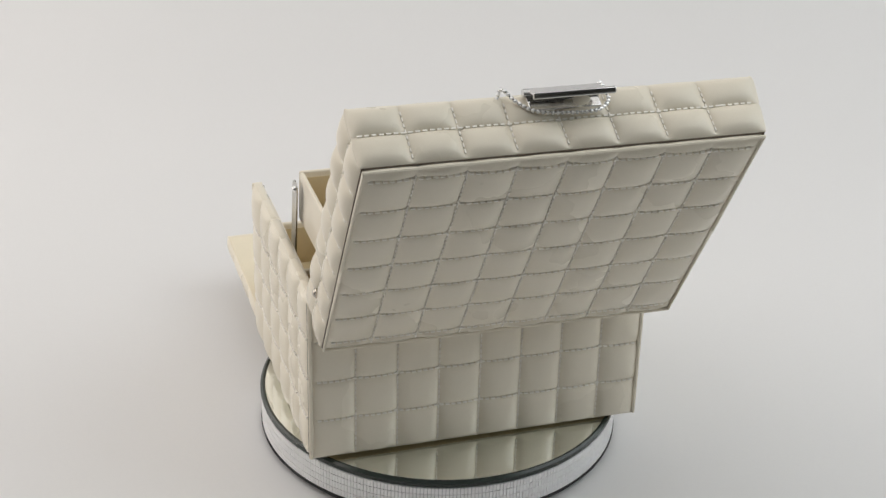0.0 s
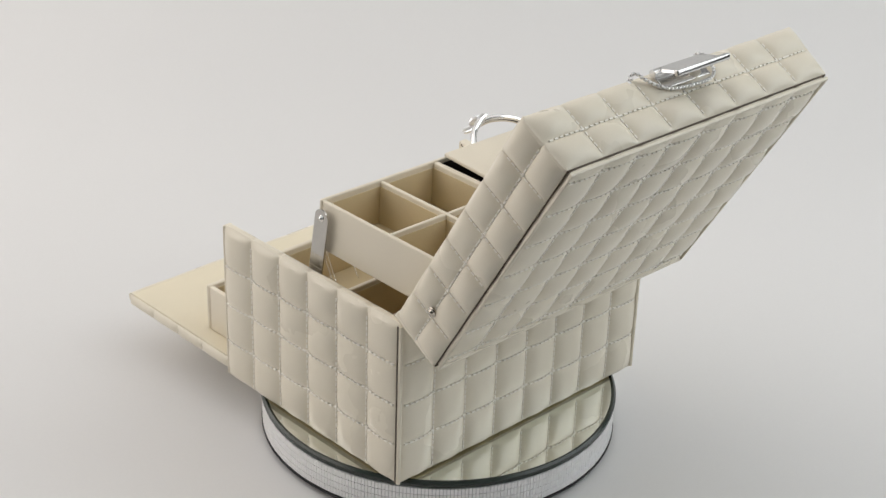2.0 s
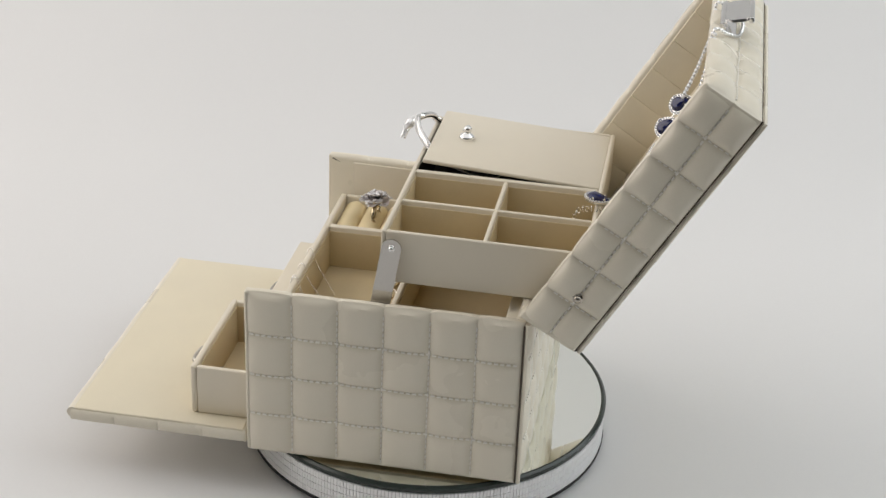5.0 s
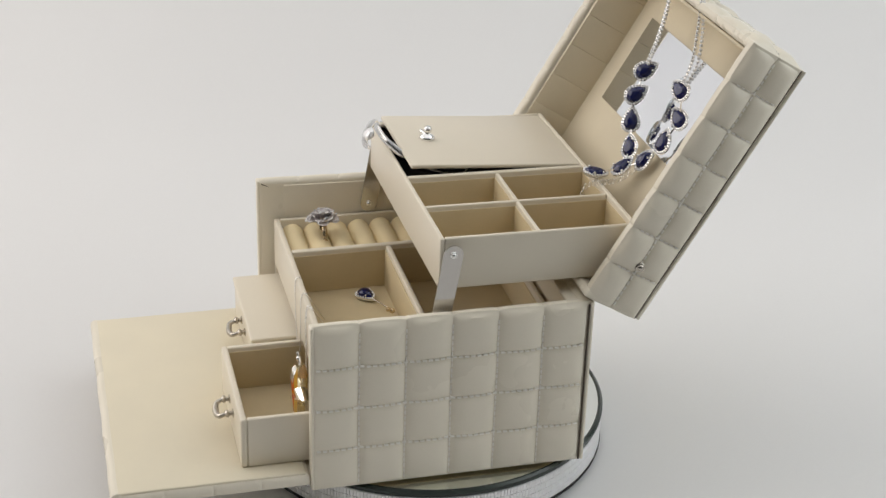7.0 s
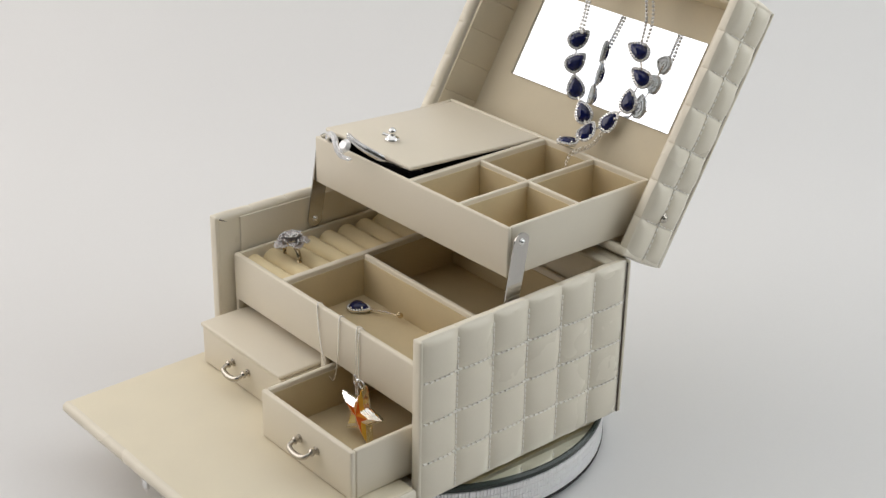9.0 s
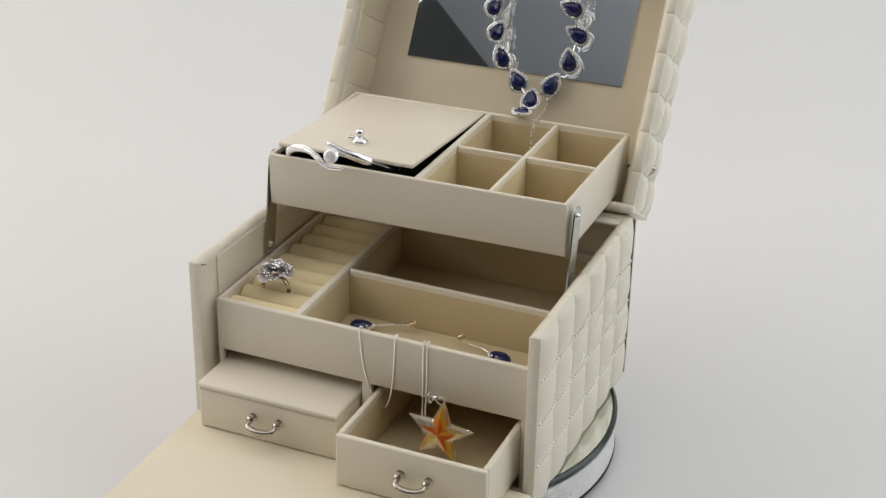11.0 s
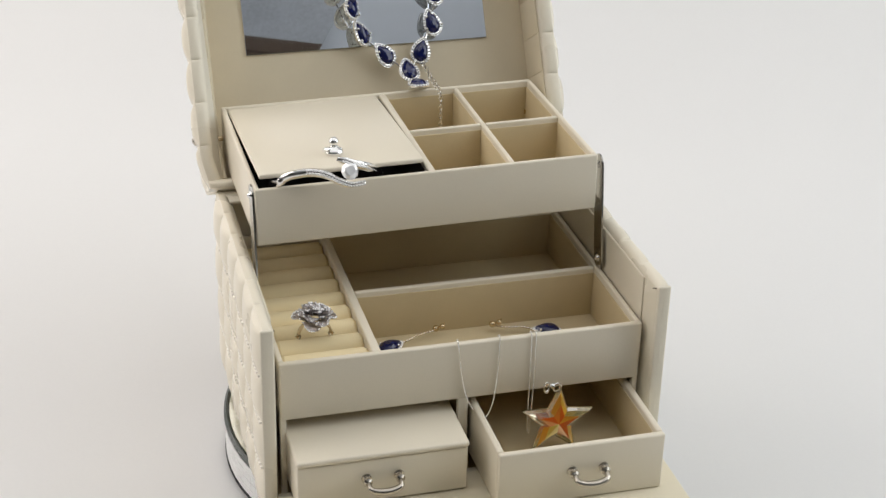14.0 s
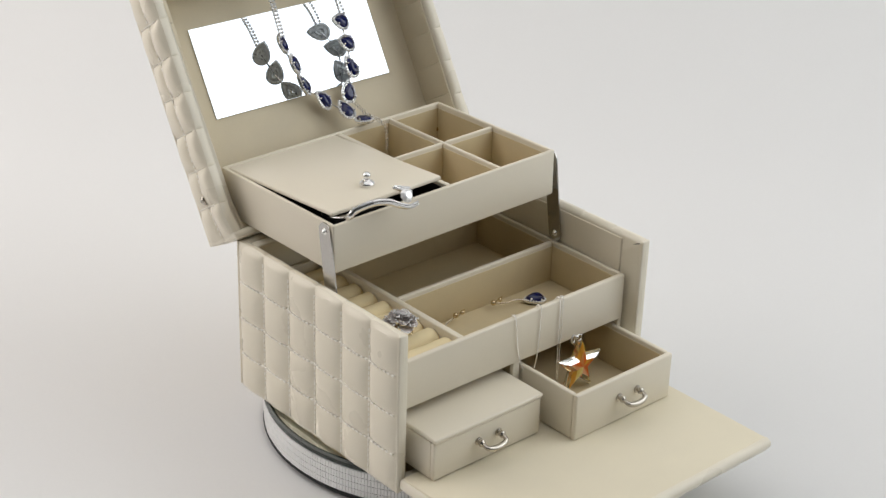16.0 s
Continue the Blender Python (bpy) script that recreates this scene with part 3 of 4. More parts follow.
def lower_tray():
    b = jewelry_box
    x0, x1, yf, yb, zt, zf = -0.1110, 0.0967, -0.0970, 0.056, 0.0602, 0.0280
    tray = part("lower_tray", slab(x0 + 0.001, x1 - 0.001, yf + 0.002, yb, zf - 0.003, zf, 0.0006), SUEDE, b, "fixed lower tray with ring rolls and compartments")
    part("front_board", slab(x0, x1, yf, yf + 0.0042, 0.0245, zt, 0.0013), BOARD, tray)
    part("side_board", slab(x0, x0 + 0.003, yf + 0.0042, yb, zf, zt - 0.0003, 0.001), BOARD, tray)
    part("side_board", slab(x1 - 0.003, x1, yf + 0.0042, yb, zf, zt - 0.0003, 0.001), BOARD, tray)
    part("rear_board", slab(x0, x1, yb, yb + 0.0035, zf - 0.02, zt, 0.001), BOARD, tray)
    part("divider", slab(-0.0590, -0.0540, yf + 0.0042, yb, zf, zt - 0.0004, 0.0011), BOARD, tray)
    part("divider", slab(-0.0540, x1 - 0.003, -0.0262, -0.0224, zf, zt - 0.0008, 0.0011), BOARD, tray)
    for x, y0, y1 in ((-0.0538, yf + 0.0044, -0.0264), (-0.0538, -0.0222, yb), (x1 - 0.0038, yf + 0.0044, -0.0264), (x1 - 0.0038, -0.0222, yb)):
        part("lining", slab(x, x + 0.0007, y0, y1, zf + 0.0001, zt - 0.004, 0.0002), SUEDE, tray)
    for y, xa, xb in ((-0.0270, -0.053, x1 - 0.004), (-0.0223, -0.053, x1 - 0.004), (yf + 0.0043, -0.053, x1 - 0.004), (yb - 0.0008, -0.053, x1 - 0.004)):
        part("lining", slab(xa, xb, y, y + 0.0007, zf + 0.0001, zt - 0.004, 0.0002), SUEDE, tray)
    # drawer housing
    part("post", slab(x0, x0 + 0.0035, yf + 0.0004, yf + 0.004, ZB + 0.002, 0.026, 0.0008), BOARD, tray)
    part("post", slab(-0.0107, -0.0045, yf + 0.0004, yf + 0.004, ZB + 0.002, 0.026, 0.0008), BOARD, tray)
    part("post", slab(x1 - 0.0035, x1, yf + 0.0004, yf + 0.004, ZB + 0.002, 0.026, 0.0008), BOARD, tray)
    part("partition", slab(-0.0087, -0.0066, yf + 0.004, yb, ZB + 0.002, 0.025, 0.0004), SUEDE, tray)
    # ring rolls
    n, pitch = 9, 0.0163
    for k in range(n):
        y = yf + 0.0042 + pitch * (k + 0.5)
        if y > yb - 0.004:
            break
        r = 0.0083
        bm = lathe([(r * 0.82, -0.0242), (r, -0.0225), (r * 1.01, 0), (r, 0.0225), (r * 0.82, 0.0242)], 20, Matrix.Translation((-0.0834, y, 0.0486)) @ pose(0, 0, 0, 0, 90, 0))
        for v in bm.verts:
            v.co += Vector((0, 1, 0.6)) * 0.0003 * noise.noise(v.co * 160)
            v.co.z = max(v.co.z, zf)
        part("ring_roll", bm, FOAM, tray, "soft pale yellow velvet roll")


def upper_tray():
    b = jewelry_box
    turn = Matrix.Translation((-0.0100, 0.0388, 0.1312)) @ pose(0, 0, 0, -0.6, -0.9, 0.2) @ Matrix.Translation((0, 0, -0.1292))
    w, d, z0, z1 = 0.1008, 0.0640, 0.0945, 0.1292

    def put(name, bm, mat, parent, label=""):
        bmesh.ops.transform(bm, matrix=turn, verts=bm.verts)
        return part(name, bm, mat, parent, label)
    tray = put("upper_tray", slab(-w + 0.001, w - 0.001, -d + 0.001, d - 0.001, z0 + 0.0002, z0 + 0.004, 0.0008), SUEDE, b, "raised cantilever tray with four cells")
    t = 0.0030
    put("front_board", slab(-w, w, -d, -d + t, z0, z1, 0.0012), BOARD, tray)
    put("rear_board", slab(-w, w, d - t, d, z0, z1, 0.0012), BOARD, tray)
    put("side_board", slab(-w, -w + t, -d + t, d - t, z0, z1, 0.0012), BOARD, tray)
    put("side_board", slab(w - t, w, -d + t, d - t, z0, z1, 0.0012), BOARD, tray)
    xm, xc, yc = 0.0015, 0.0500, 0.0000
    put("divider", slab(xm - 0.0022, xm + 0.0022, -d + t, d - t, z0 + 0.004, z1 - 0.0004, 0.0011), BOARD, tray)
    put("divider", slab(xc - 0.0014, xc + 0.0014, -d + t, d - t, z0 + 0.004, z1 - 0.0008, 0.001), BOARD, tray)
    put("divider", slab(xm + 0.0022, xc - 0.0014, yc - 0.0014, yc + 0.0014, z0 + 0.004, z1 - 0.0008, 0.001), BOARD, tray)
    put("divider", slab(xc + 0.0014, w - t, yc - 0.0014, yc + 0.0014, z0 + 0.004, z1 - 0.0008, 0.001), BOARD, tray)
    e = 0.0006
    for xa, xb in ((xm + 0.0022, xc - 0.0014), (xc + 0.0014, w - t)):
        for ya, yb in ((-d + t, yc - 0.0014), (yc + 0.0014, d - t)):
            for q in ((xa, xa + e, ya, yb), (xb - e, xb, ya, yb), (xa + e, xb - e, ya, ya + e), (xa + e, xb - e, yb - e, yb)):
                put("lining", slab(*q, z0 + 0.0041, z1 - 0.0042, 0.0002), SUEDE, tray)
    xa, xb, ya, yb = -w + t, xm - 0.0022, -d + t, d - t
    for q in ((xa, xa + e, ya, yb), (xb - e, xb, ya, yb), (xa + e, xb - e, ya, ya + e), (xa + e, xb - e, yb - e, yb)):
        put("lining", slab(*q, z0 + 0.0041, z1 - 0.0030, 0.0002), DARKCLOTH, tray, "dark brown lining")
    put("lining", slab(xa + e, xb - e, ya + e, yb - e, z0 + 0.0041, z0 + 0.0048, 0.0002), DARKCLOTH, tray, "dark brown lining")
    # loose cover, propped up in front by the bangle
    mc = Matrix.Translation((-0.0500, d - 0.003, 0.1256)) @ pose(0, 0, 0, -3.3, 0, 0)
    cover = put("tray_cover", slab(-0.0470, 0.0475, -0.1190, 0, 0, 0.0030, 0.0011, mc), BOARD, b, "plain cream cover board, tilted open")
    kx, ky = 0.0002, -0.0967
    mk = turn @ mc @ Matrix.Translation((kx, ky, 0.0030))
    ballp = [(0.0029 * math.sin(q), 0.0070 - 0.0029 * math.cos(q)) for q in [math.pi * k / 12 for k in range(3, 12)]]
    knob = part("knob", lathe([(0.0052, 0), (0.0055, 0.0006), (0.0053, 0.0020), (0.0045, 0.0030), (0.0030, 0.0038), (0.0021, 0.0046)] + ballp, 24, mk), CHROME, cover, "small chrome ball knob")
    part("pin", tube([mk @ Vector((0.001, 0, 0.0030)), mk @ Vector((-0.003, -0.0015, 0.0034)), mk @ Vector((-0.0066, -0.0032, 0.0038))], 0.0013, 10), CHROME, knob, "thin chrome pin")
    # straps at the sides
    for s, x in ((1, 0.0952), (-1, -0.1112)):
        top, bot = Vector((x, -0.0172, 0.1238)), Vector((x, -0.0265, 0.0665))
        v = (top - bot).normalized()
        u = Vector((0, v.z, -v.y))
        ln, hw = (top - bot).length, 0.0062
        bm = bmesh.new()
        out = [(hw * math.cos(a), ln + hw * math.sin(a)) for a in [math.pi * k / 10 for k in range(11)]] + [(-hw * math.cos(a), -hw * math.sin(a)) for a in [math.pi * k / 10 for k in range(11)]]
        sides = [[bm.verts.new(bot + u * p + v * q + Vector((dx, 0, 0))) for p, q in out] for dx in (-0.0005, 0.0005)]
        for ring in sides:
            bm.faces.new(ring)
        for k in range(len(out)):
            bm.faces.new((sides[0][k], sides[0][(k + 1) % len(out)], sides[1][(k + 1) % len(out)], sides[1][k]))
        strap = part("strap", bm, STRAP, b, "thin polished steel pivot strap")
        screw(top + Vector((s * 0.0005, 0, 0)), (s, 0, 0), 0.0020, strap)
        screw(bot - Vector((s * 0.0005, 0, 0)), (-s, 0, 0), 0.0020, strap)


def handle(x, y, z, parent):
    """A drooping bow handle on two ball feet."""
    h = 0.0090
    feet = lump(*[lathe([(0.0029, 0), (0.0029, 0.0006), (0.0015, 0.0012), (0.0015, 0.0024), (0.0024, 0.0032), (0.0026, 0.0044), (0.0014, 0.0056)], 14, Matrix.Translation((x + s * h, y, z)) @ pose(0, 0, 0, 90, 0, 0)) for s in (-1, 1)])
    ob = part("handle", feet, NICKEL, parent, "satin nickel bow handle")
    path = smooth_path([(x - h, y - 0.0045, z), (x - h * 0.93, y - 0.0085, z - 0.0016), (x - h * 0.55, y - 0.0098, z - 0.0028), (x, y - 0.0103, z - 0.0032), (x + h * 0.55, y - 0.0098, z - 0.0028), (x + h * 0.93, y - 0.0085, z - 0.0016), (x + h, y - 0.0045, z)], 5)
    n = len(path)
    part("bow", tube(path, [0.0012 + 0.0009 * math.sin(math.pi * k / (n - 1)) for k in range(n)], 12), NICKEL, ob)


def drawers():
    b = jewelry_box
    # covered drawer, partly pulled out
    x0, x1, yf, yb, z0, z1 = -0.1078, -0.0128, -0.1272, -0.005, -0.0144, 0.0132
    d = part("drawer", slab(x0 + 0.002, x1 - 0.002, yf + 0.0022, yb, z0, z0 + 0.003, 0.0008), SUEDE, b, "covered small drawer, pulled partly out")
    part("drawer_front", slab(x0, x1, yf, yf + 0.004, z0, z1, 0.0013), BOARD, d)
    part("drawer_side", slab(x0, x0 + 0.0035, yf + 0.004, yb, z0, z1, 0.001), BOARD, d)
    part("drawer_side", slab(x1 - 0.0035, x1, yf + 0.004, yb, z0, z1, 0.001), BOARD, d)
    part("drawer_back", slab(x0 + 0.0035, x1 - 0.0035, yb - 0.004, yb, z0 + 0.003, z1, 0.001), BOARD, d)
    part("drawer_cover", slab(x0 - 0.0004, x1 + 0.0004, yf - 0.0014, yb, z1 + 0.0006, z1 + 0.0040, 0.0014), BOARD, d, "flat cream cover board")
    handle(-0.0608, yf, 0.0015, d)
    # open drawer, pulled further out
    x0, x1, yf, yb, z0, z1 = -0.0022, 0.0930, -0.1500, -0.022, -0.0146, 0.0204
    d = part("drawer", slab(x0 + 0.002, x1 - 0.002, yf + 0.002, yb, z0, z0 + 0.003, 0.0008), SUEDE, b, "open small drawer, pulled far out")
    part("drawer_front", slab(x0, x1, yf, yf + 0.0042, z0, z1, 0.0014), BOARD, d)
    part("drawer_side", slab(x0, x0 + 0.0038, yf + 0.0042, yb, z0, z1, 0.0012), BOARD, d)
    part("drawer_side", slab(x1 - 0.0038, x1, yf + 0.0042, yb, z0, z1, 0.0012), BOARD, d)
    part("drawer_back", slab(x0 + 0.0038, x1 - 0.0038, yb - 0.004, yb, z0 + 0.003, z1, 0.001), BOARD, d)
    for q in ((x0 + 0.0038, x0 + 0.0044, yf + 0.0042, yb - 0.004), (x1 - 0.0044, x1 - 0.0038, yf + 0.0042, yb - 0.004), (x0 + 0.0044, x1 - 0.0044, yf + 0.0042, yf + 0.0048), (x0 + 0.0044, x1 - 0.0044, yb - 0.0046, yb - 0.004)):
        part("lining", slab(*q, z0 + 0.003, z1 - 0.0035, 0.0002), SUEDE, d)
    handle(0.0487, yf, 0.0045, d)


SAGS[0] = True
box_body()
box_lid()
SAGS[0] = False
lower_tray()
upper_tray()
drawers()


# ---- jewellery ----
def drop_ring(r, long, n=28):
    """A teardrop outline, its tip towards +y."""
    out = []
    for k in range(n):
        a = 2 * math.pi * k / n
        y = math.cos(a)
        x = math.sin(a) * (0.22 + 0.78 * math.sin(abs(math.pi - abs(a - math.pi)) / 2))
        out.append((x * r * 1.06, (y + 0.15) * long * 0.87))
    return out


def gem_mesh(m, r, long, high):
    """A cut teardrop stone: table, crown facets and girdle."""
    bm = bmesh.new()
    rim = drop_ring(r, long, 14)
    rings = []
    for s, z in ((1.0, 0.0), (1.0, high * 0.25), (0.86, high * 0.62), (0.60, high * 0.90), (0.28, high)):
        rings.append([bm.verts.new(m @ Vector((x * s, y * s, z))) for x, y in rim])
    for a, b in zip(rings, rings[1:]):
        for k in range(14):
            bm.faces.new((a[k], a[(k + 1) % 14], b[(k + 1) % 14], b[k]))
    bm.faces.new(rings[0])
    bm.faces.new(rings[-1])
    return bm


def drop_stone(name, m, parent, s=1.0, bulge=1.0):
    """A blue teardrop stone in a halo of small clear stones."""
    r, long = 0.0047 * s, 0.0066 * s
    base = bmesh.new()
    out, inn = drop_ring(r * 1.36, long * 1.30, 28), drop_ring(r * 0.98, long * 0.98, 28)
    loops = [[base.verts.new(m @ Vector((x, y, z))) for x, y in ring] for ring, z in ((inn, 0.0002), (out, 0.0002), (out, 0.0011), (inn, 0.0014))]
    for a, b in zip(loops, loops[1:] + loops[:1]):
        for k in range(28):
            base.faces.new((a[k], a[(k + 1) % 28], b[(k + 1) % 28], b[k]))
    halo = part(name, base, SILVER, parent, "silver teardrop setting")
    mid = drop_ring(r * 1.20, long * 1.16, 26)
    part("halo", beads([m @ Vector((x, y, 0.0015)) for x, y in mid], 0.00066 * s), ZIRCON, halo, "ring of tiny clear stones", smooth=False, kind="stuff")
    back = bmesh.new()
    rings = [[back.verts.new(m @ Vector((x * k, y * k, z))) for x, y in drop_ring(r * 1.3, long * 1.25, 20)] for k, z in ((1.0, 0.0001), (0.93, -0.0009), (0.80, -0.0009), (0.72, 0.0), (0.52, 0.0), (0.46, -0.0008), (0.34, -0.0008), (0.26, -0.0002))]
    for p, q in zip(rings, rings[1:]):
        for k in range(20):
            back.faces.new((p[k], p[(k + 1) % 20], q[(k + 1) % 20], q[k]))
    back.faces.new(rings[-1])
    part("backplate", back, OXIDE, halo, "dull silver backplate")
    gem = part("gem", gem_mesh(m @ Matrix.Translation((0, 0, 0.0006)), r * bulge ** 0.35, long * bulge ** 0.35, 0.0030 * s * bulge), SAPPHIRE, halo, "deep blue cut stone", smooth=False)
    prongs = lump(*[ball(m @ Vector((r * 1.0 * x, long * y, 0.0022 * s)), 0.0007 * s) for x, y in ((0.95, -0.25), (-0.95, -0.25), (0.5, 0.62), (-0.5, 0.62))])
    part("prong", prongs, SILVER, halo)
    return halo


def lid_on(x, a, n):
    return sag(lid_at(x, a, n))


def necklace():
    # stone, place, spin in its own plane, turn of its face towards +x
    at = [("L4", (-0.0262, 0.1464, 0.1891), -55, 52), ("L3", (-0.0207, 0.1389, 0.1744), -48, 50), ("L2", (-0.0143, 0.1350, 0.1576), 10, 44), ("L1", (0.0002, 0.1301, 0.1443), 30, 22),
          ("S1", (0.0136, 0.1198, 0.1361), 0, 8), ("S0", (0.0148, 0.0998, 0.1343), 0, 0), ("R1", (0.0239, 0.1311, 0.1447), -25, 8), ("R2", (0.0334, 0.1394, 0.1605), 8, 16),
          ("R3", (0.0362, 0.1484, 0.1775), 58, 20), ("R4", (0.0312, 0.1496, 0.1952), 66, 20)]
    t = thing("necklace", (0.012, 0.11, 0.131), "silver necklace with blue teardrop stones hung over the open lid", "necklace")
    spot = {k: Vector(p) for k, p, _, _ in at}
    for k, p, spin, face in at:
        n = Vector((0, -0.86, 0.50)) if k != "S0" else Vector((0, 0.18, 0.98))
        if k == "S1":
            n = Vector((0, -0.55, 0.83))
        upv = Vector((0, 0.5, 0.86)) if k != "S0" else Vector((0, 0.98, -0.18))
        n, upv = (pose(0, 0, 0, 0, 0, face) @ q for q in (n, upv))
        u = upv.cross(n).normalized()
        m = frame_of(p, u, n.cross(u)) @ pose(0, 0, 0, 0, 0, spin)
        drop_stone("pendant_stone", m, t, 1.26)
    links = []
    for a, b in (("L4", "L3"), ("L3", "L2"), ("L2", "L1"), ("L1", "S1"), ("S1", "S0"), ("S1", "R1"), ("R1", "R2"), ("R2", "R3"), ("R3", "R4")):
        links.append(tube([spot[a], spot[a].lerp(spot[b], 0.5), spot[b]], 0.0006, 6))
    part("link_chain", lump(*links), SILVER, t)
    top = LID_L + 0.0048
    left = [spot["L4"] + Vector((0, 0.001, 0.006)), Vector((-0.0275, 0.1545, 0.214)), Vector((-0.0325, 0.1620, 0.240)), lid_on(-0.0355, top - 0.001, LID_D + 0.002), lid_on(-0.037, top, 0.030),
            lid_on(-0.028, top + 0.0003, 0.0235), lid_on(-0.010, top + 0.0003, 0.0235), lid_on(0.006, top, 0.0262), lid_on(0.0150, top, 0.0335), lid_on(0.0215, top - 0.001, LID_D + 0.002),
            Vector((0.0235, 0.1600, 0.236)), Vector((0.0290, 0.1560, 0.216)), spot["R4"] + Vector((0, 0.001, 0.007))]
    path = smooth_path(left, 14)
    pts = evenly(path, 0.0027)
    part("crystal_chain", beads(pts, 0.00135), ZIRCON, t, "row of small clear stones", smooth=False, kind="stuff")
    part("setting_chain", tube(path, 0.0007, 6), SILVER, t)
    twin = smooth_path([spot["R4"] + Vector((0.004, 0.001, 0.006)), Vector((0.0330, 0.1580, 0.216)), Vector((0.0290, 0.1610, 0.233)), lid_on(0.0220, top - 0.001, LID_D + 0.001)], 14)
    part("crystal_chain", beads(evenly(twin, 0.0027), 0.00135), ZIRCON, t, "row of small clear stones", smooth=False, kind="stuff")
    twin = smooth_path([spot["L4"] + Vector((0.0028, 0.001, 0.006)), Vector((-0.0248, 0.1545, 0.214)), Vector((-0.0298, 0.1620, 0.240))], 14)
    part("crystal_chain", beads(evenly(twin, 0.0027), 0.00135), ZIRCON, t, "row of small clear stones", smooth=False, kind="stuff")
    drop = smooth_path([spot["R1"] + Vector((0, -0.004, -0.004)), Vector((0.0268, 0.112, 0.1335)), Vector((0.0270, 0.096, 0.1328)), Vector((0.0268, 0.0885, 0.1285)), Vector((0.0265, 0.0870, 0.110))], 10)
    part("extender_chain", lump(*[tube([p + Vector((0.0012 * math.cos(a) if k % 2 else 0, 0 if k % 2 else 0.0012 * math.cos(a), 0.0018 * math.sin(a))) for a in [2 * math.pi * j / 8 for j in range(8)]], 0.00032, 5, True) for k, p in enumerate(evenly(drop, 0.0028))]), SILVER, t, "fine silver extender chain", kind="stuff")


def earring(at, turn, label):
    t = thing("earring", at, label, "earring", "blue drop earrings")
    m = pose(*at, 0, 0, turn) @ pose(0, 0, 0.0012, 5, 0, 0)
    drop_stone("drop_stone", m, t, 1.24, 1.25)
    stem = smooth_path([m @ Vector(p) for p in ((0, 0.0090, 0.0008), (0.0006, 0.016, 0.0012), (-0.0006, 0.024, 0.0004), (0.0004, 0.0330, -0.0004))], 8)
    part("stem", tube(stem, 0.0006, 6), GOLD, t, "thin gold stem")
    part("stem_pave", beads(evenly(stem, 0.0019), 0.0008), SILVER, t, smooth=False, kind="stuff")
    post = m @ Vector((0.0004, 0.0340, 0.0006))
    part("post", lump(tube([post, post + Vector((0.0025, -0.003, 0.003)), post + Vector((0.004, -0.0045, 0.0055))], 0.0005, 6), ball(post, 0.0021, 2), ball(post + Vector((0.003, -0.0035, 0.003)), 0.0017, 2)), GOLD, t, "gold ball post")


ROSE = material("frosted_silver", (0.66, 0.62, 0.62), 0.36, 0.65, grain=2600, bump=0.5, depth=0.0003, vary=0.15, big=300)


def rose_ring():
    c = Vector((-0.0854, -0.0652, 0.0692))
    t = thing("rose_ring", (c.x, c.y, 0.052), "silver rose ring with small stones, pushed between rolls", "ring")
    # The silver band is pale gold: the yellow rolls' reflection, put into its colour.
    part("band", tube([c + Vector((0.0092 * math.cos(a), 0, -0.0112 + 0.0092 * math.sin(a))) for a in [2 * math.pi * k / 32 for k in range(32)]], 0.0008, 8, True, flat=2.2), GOLD, t)
    rnd = random.Random(4)
    stones = []
    # petals open outwards in rings round a closed bud: count, base radius, base height, lean, length, half width
    for ring, (n, rad, high, lean, size, wide) in enumerate(((6, 0.0034, -0.0016, 82, 0.0092, 0.0056), (5, 0.0022, 0.0000, 66, 0.0078, 0.0050), (4, 0.0014, 0.0014, 44, 0.0064, 0.0044), (3, 0.0006, 0.0022, 20, 0.0050, 0.0030))):
        for k in range(n):
            a = 2 * math.pi * (k + 0.5 * ring) / n + rnd.uniform(-0.28, 0.28)
            m = Matrix.Translation(c) @ pose(0, 0, 0, 3, 4, 0) @ pose(0, 0, 0, 0, 0, math.degrees(a)) @ Matrix.Translation((rad, 0, high)) @ pose(0, 0, 0, 0, lean + rnd.uniform(-11, 11), 0)
            bm = bmesh.new()
            grid = []
            for i in range(7):
                row = []
                for j in range(7):
                    s, w = i / 6, (j / 6 - 0.5) * 2
                    width = wide * math.sin(math.pi * (0.16 + 0.62 * s)) ** 0.8
                    row.append(bm.verts.new(m @ Vector((-0.0014 * w * w * s - 0.0016 * math.sin(2.6 * s) + 0.0012 * s ** 4, width * w, size * s * (1 - 0.16 * w * w)))))
                grid.append(row)
            faces = [bm.faces.new((grid[i][j], grid[i + 1][j], grid[i + 1][j + 1], grid[i][j + 1])) for i in range(6) for j in range(6)]
            inner = (m.to_3x3() @ Vector((-1, 0, 0))) * 0.0004
            for i in (3, 4, 5, 6):
                stones += [grid[i][j].co + inner for j in range(i % 2, 7, 2 if i < 6 else 1) if rnd.random() < 0.45]
            bmesh.ops.solidify(bm, geom=faces, thickness=0.0005)
            part("petal", bm, ROSE, t)
    part("petal_pave", beads(stones, 0.0006), ZIRCON, t, "tiny clear stones along the petals", smooth=False, kind="stuff")


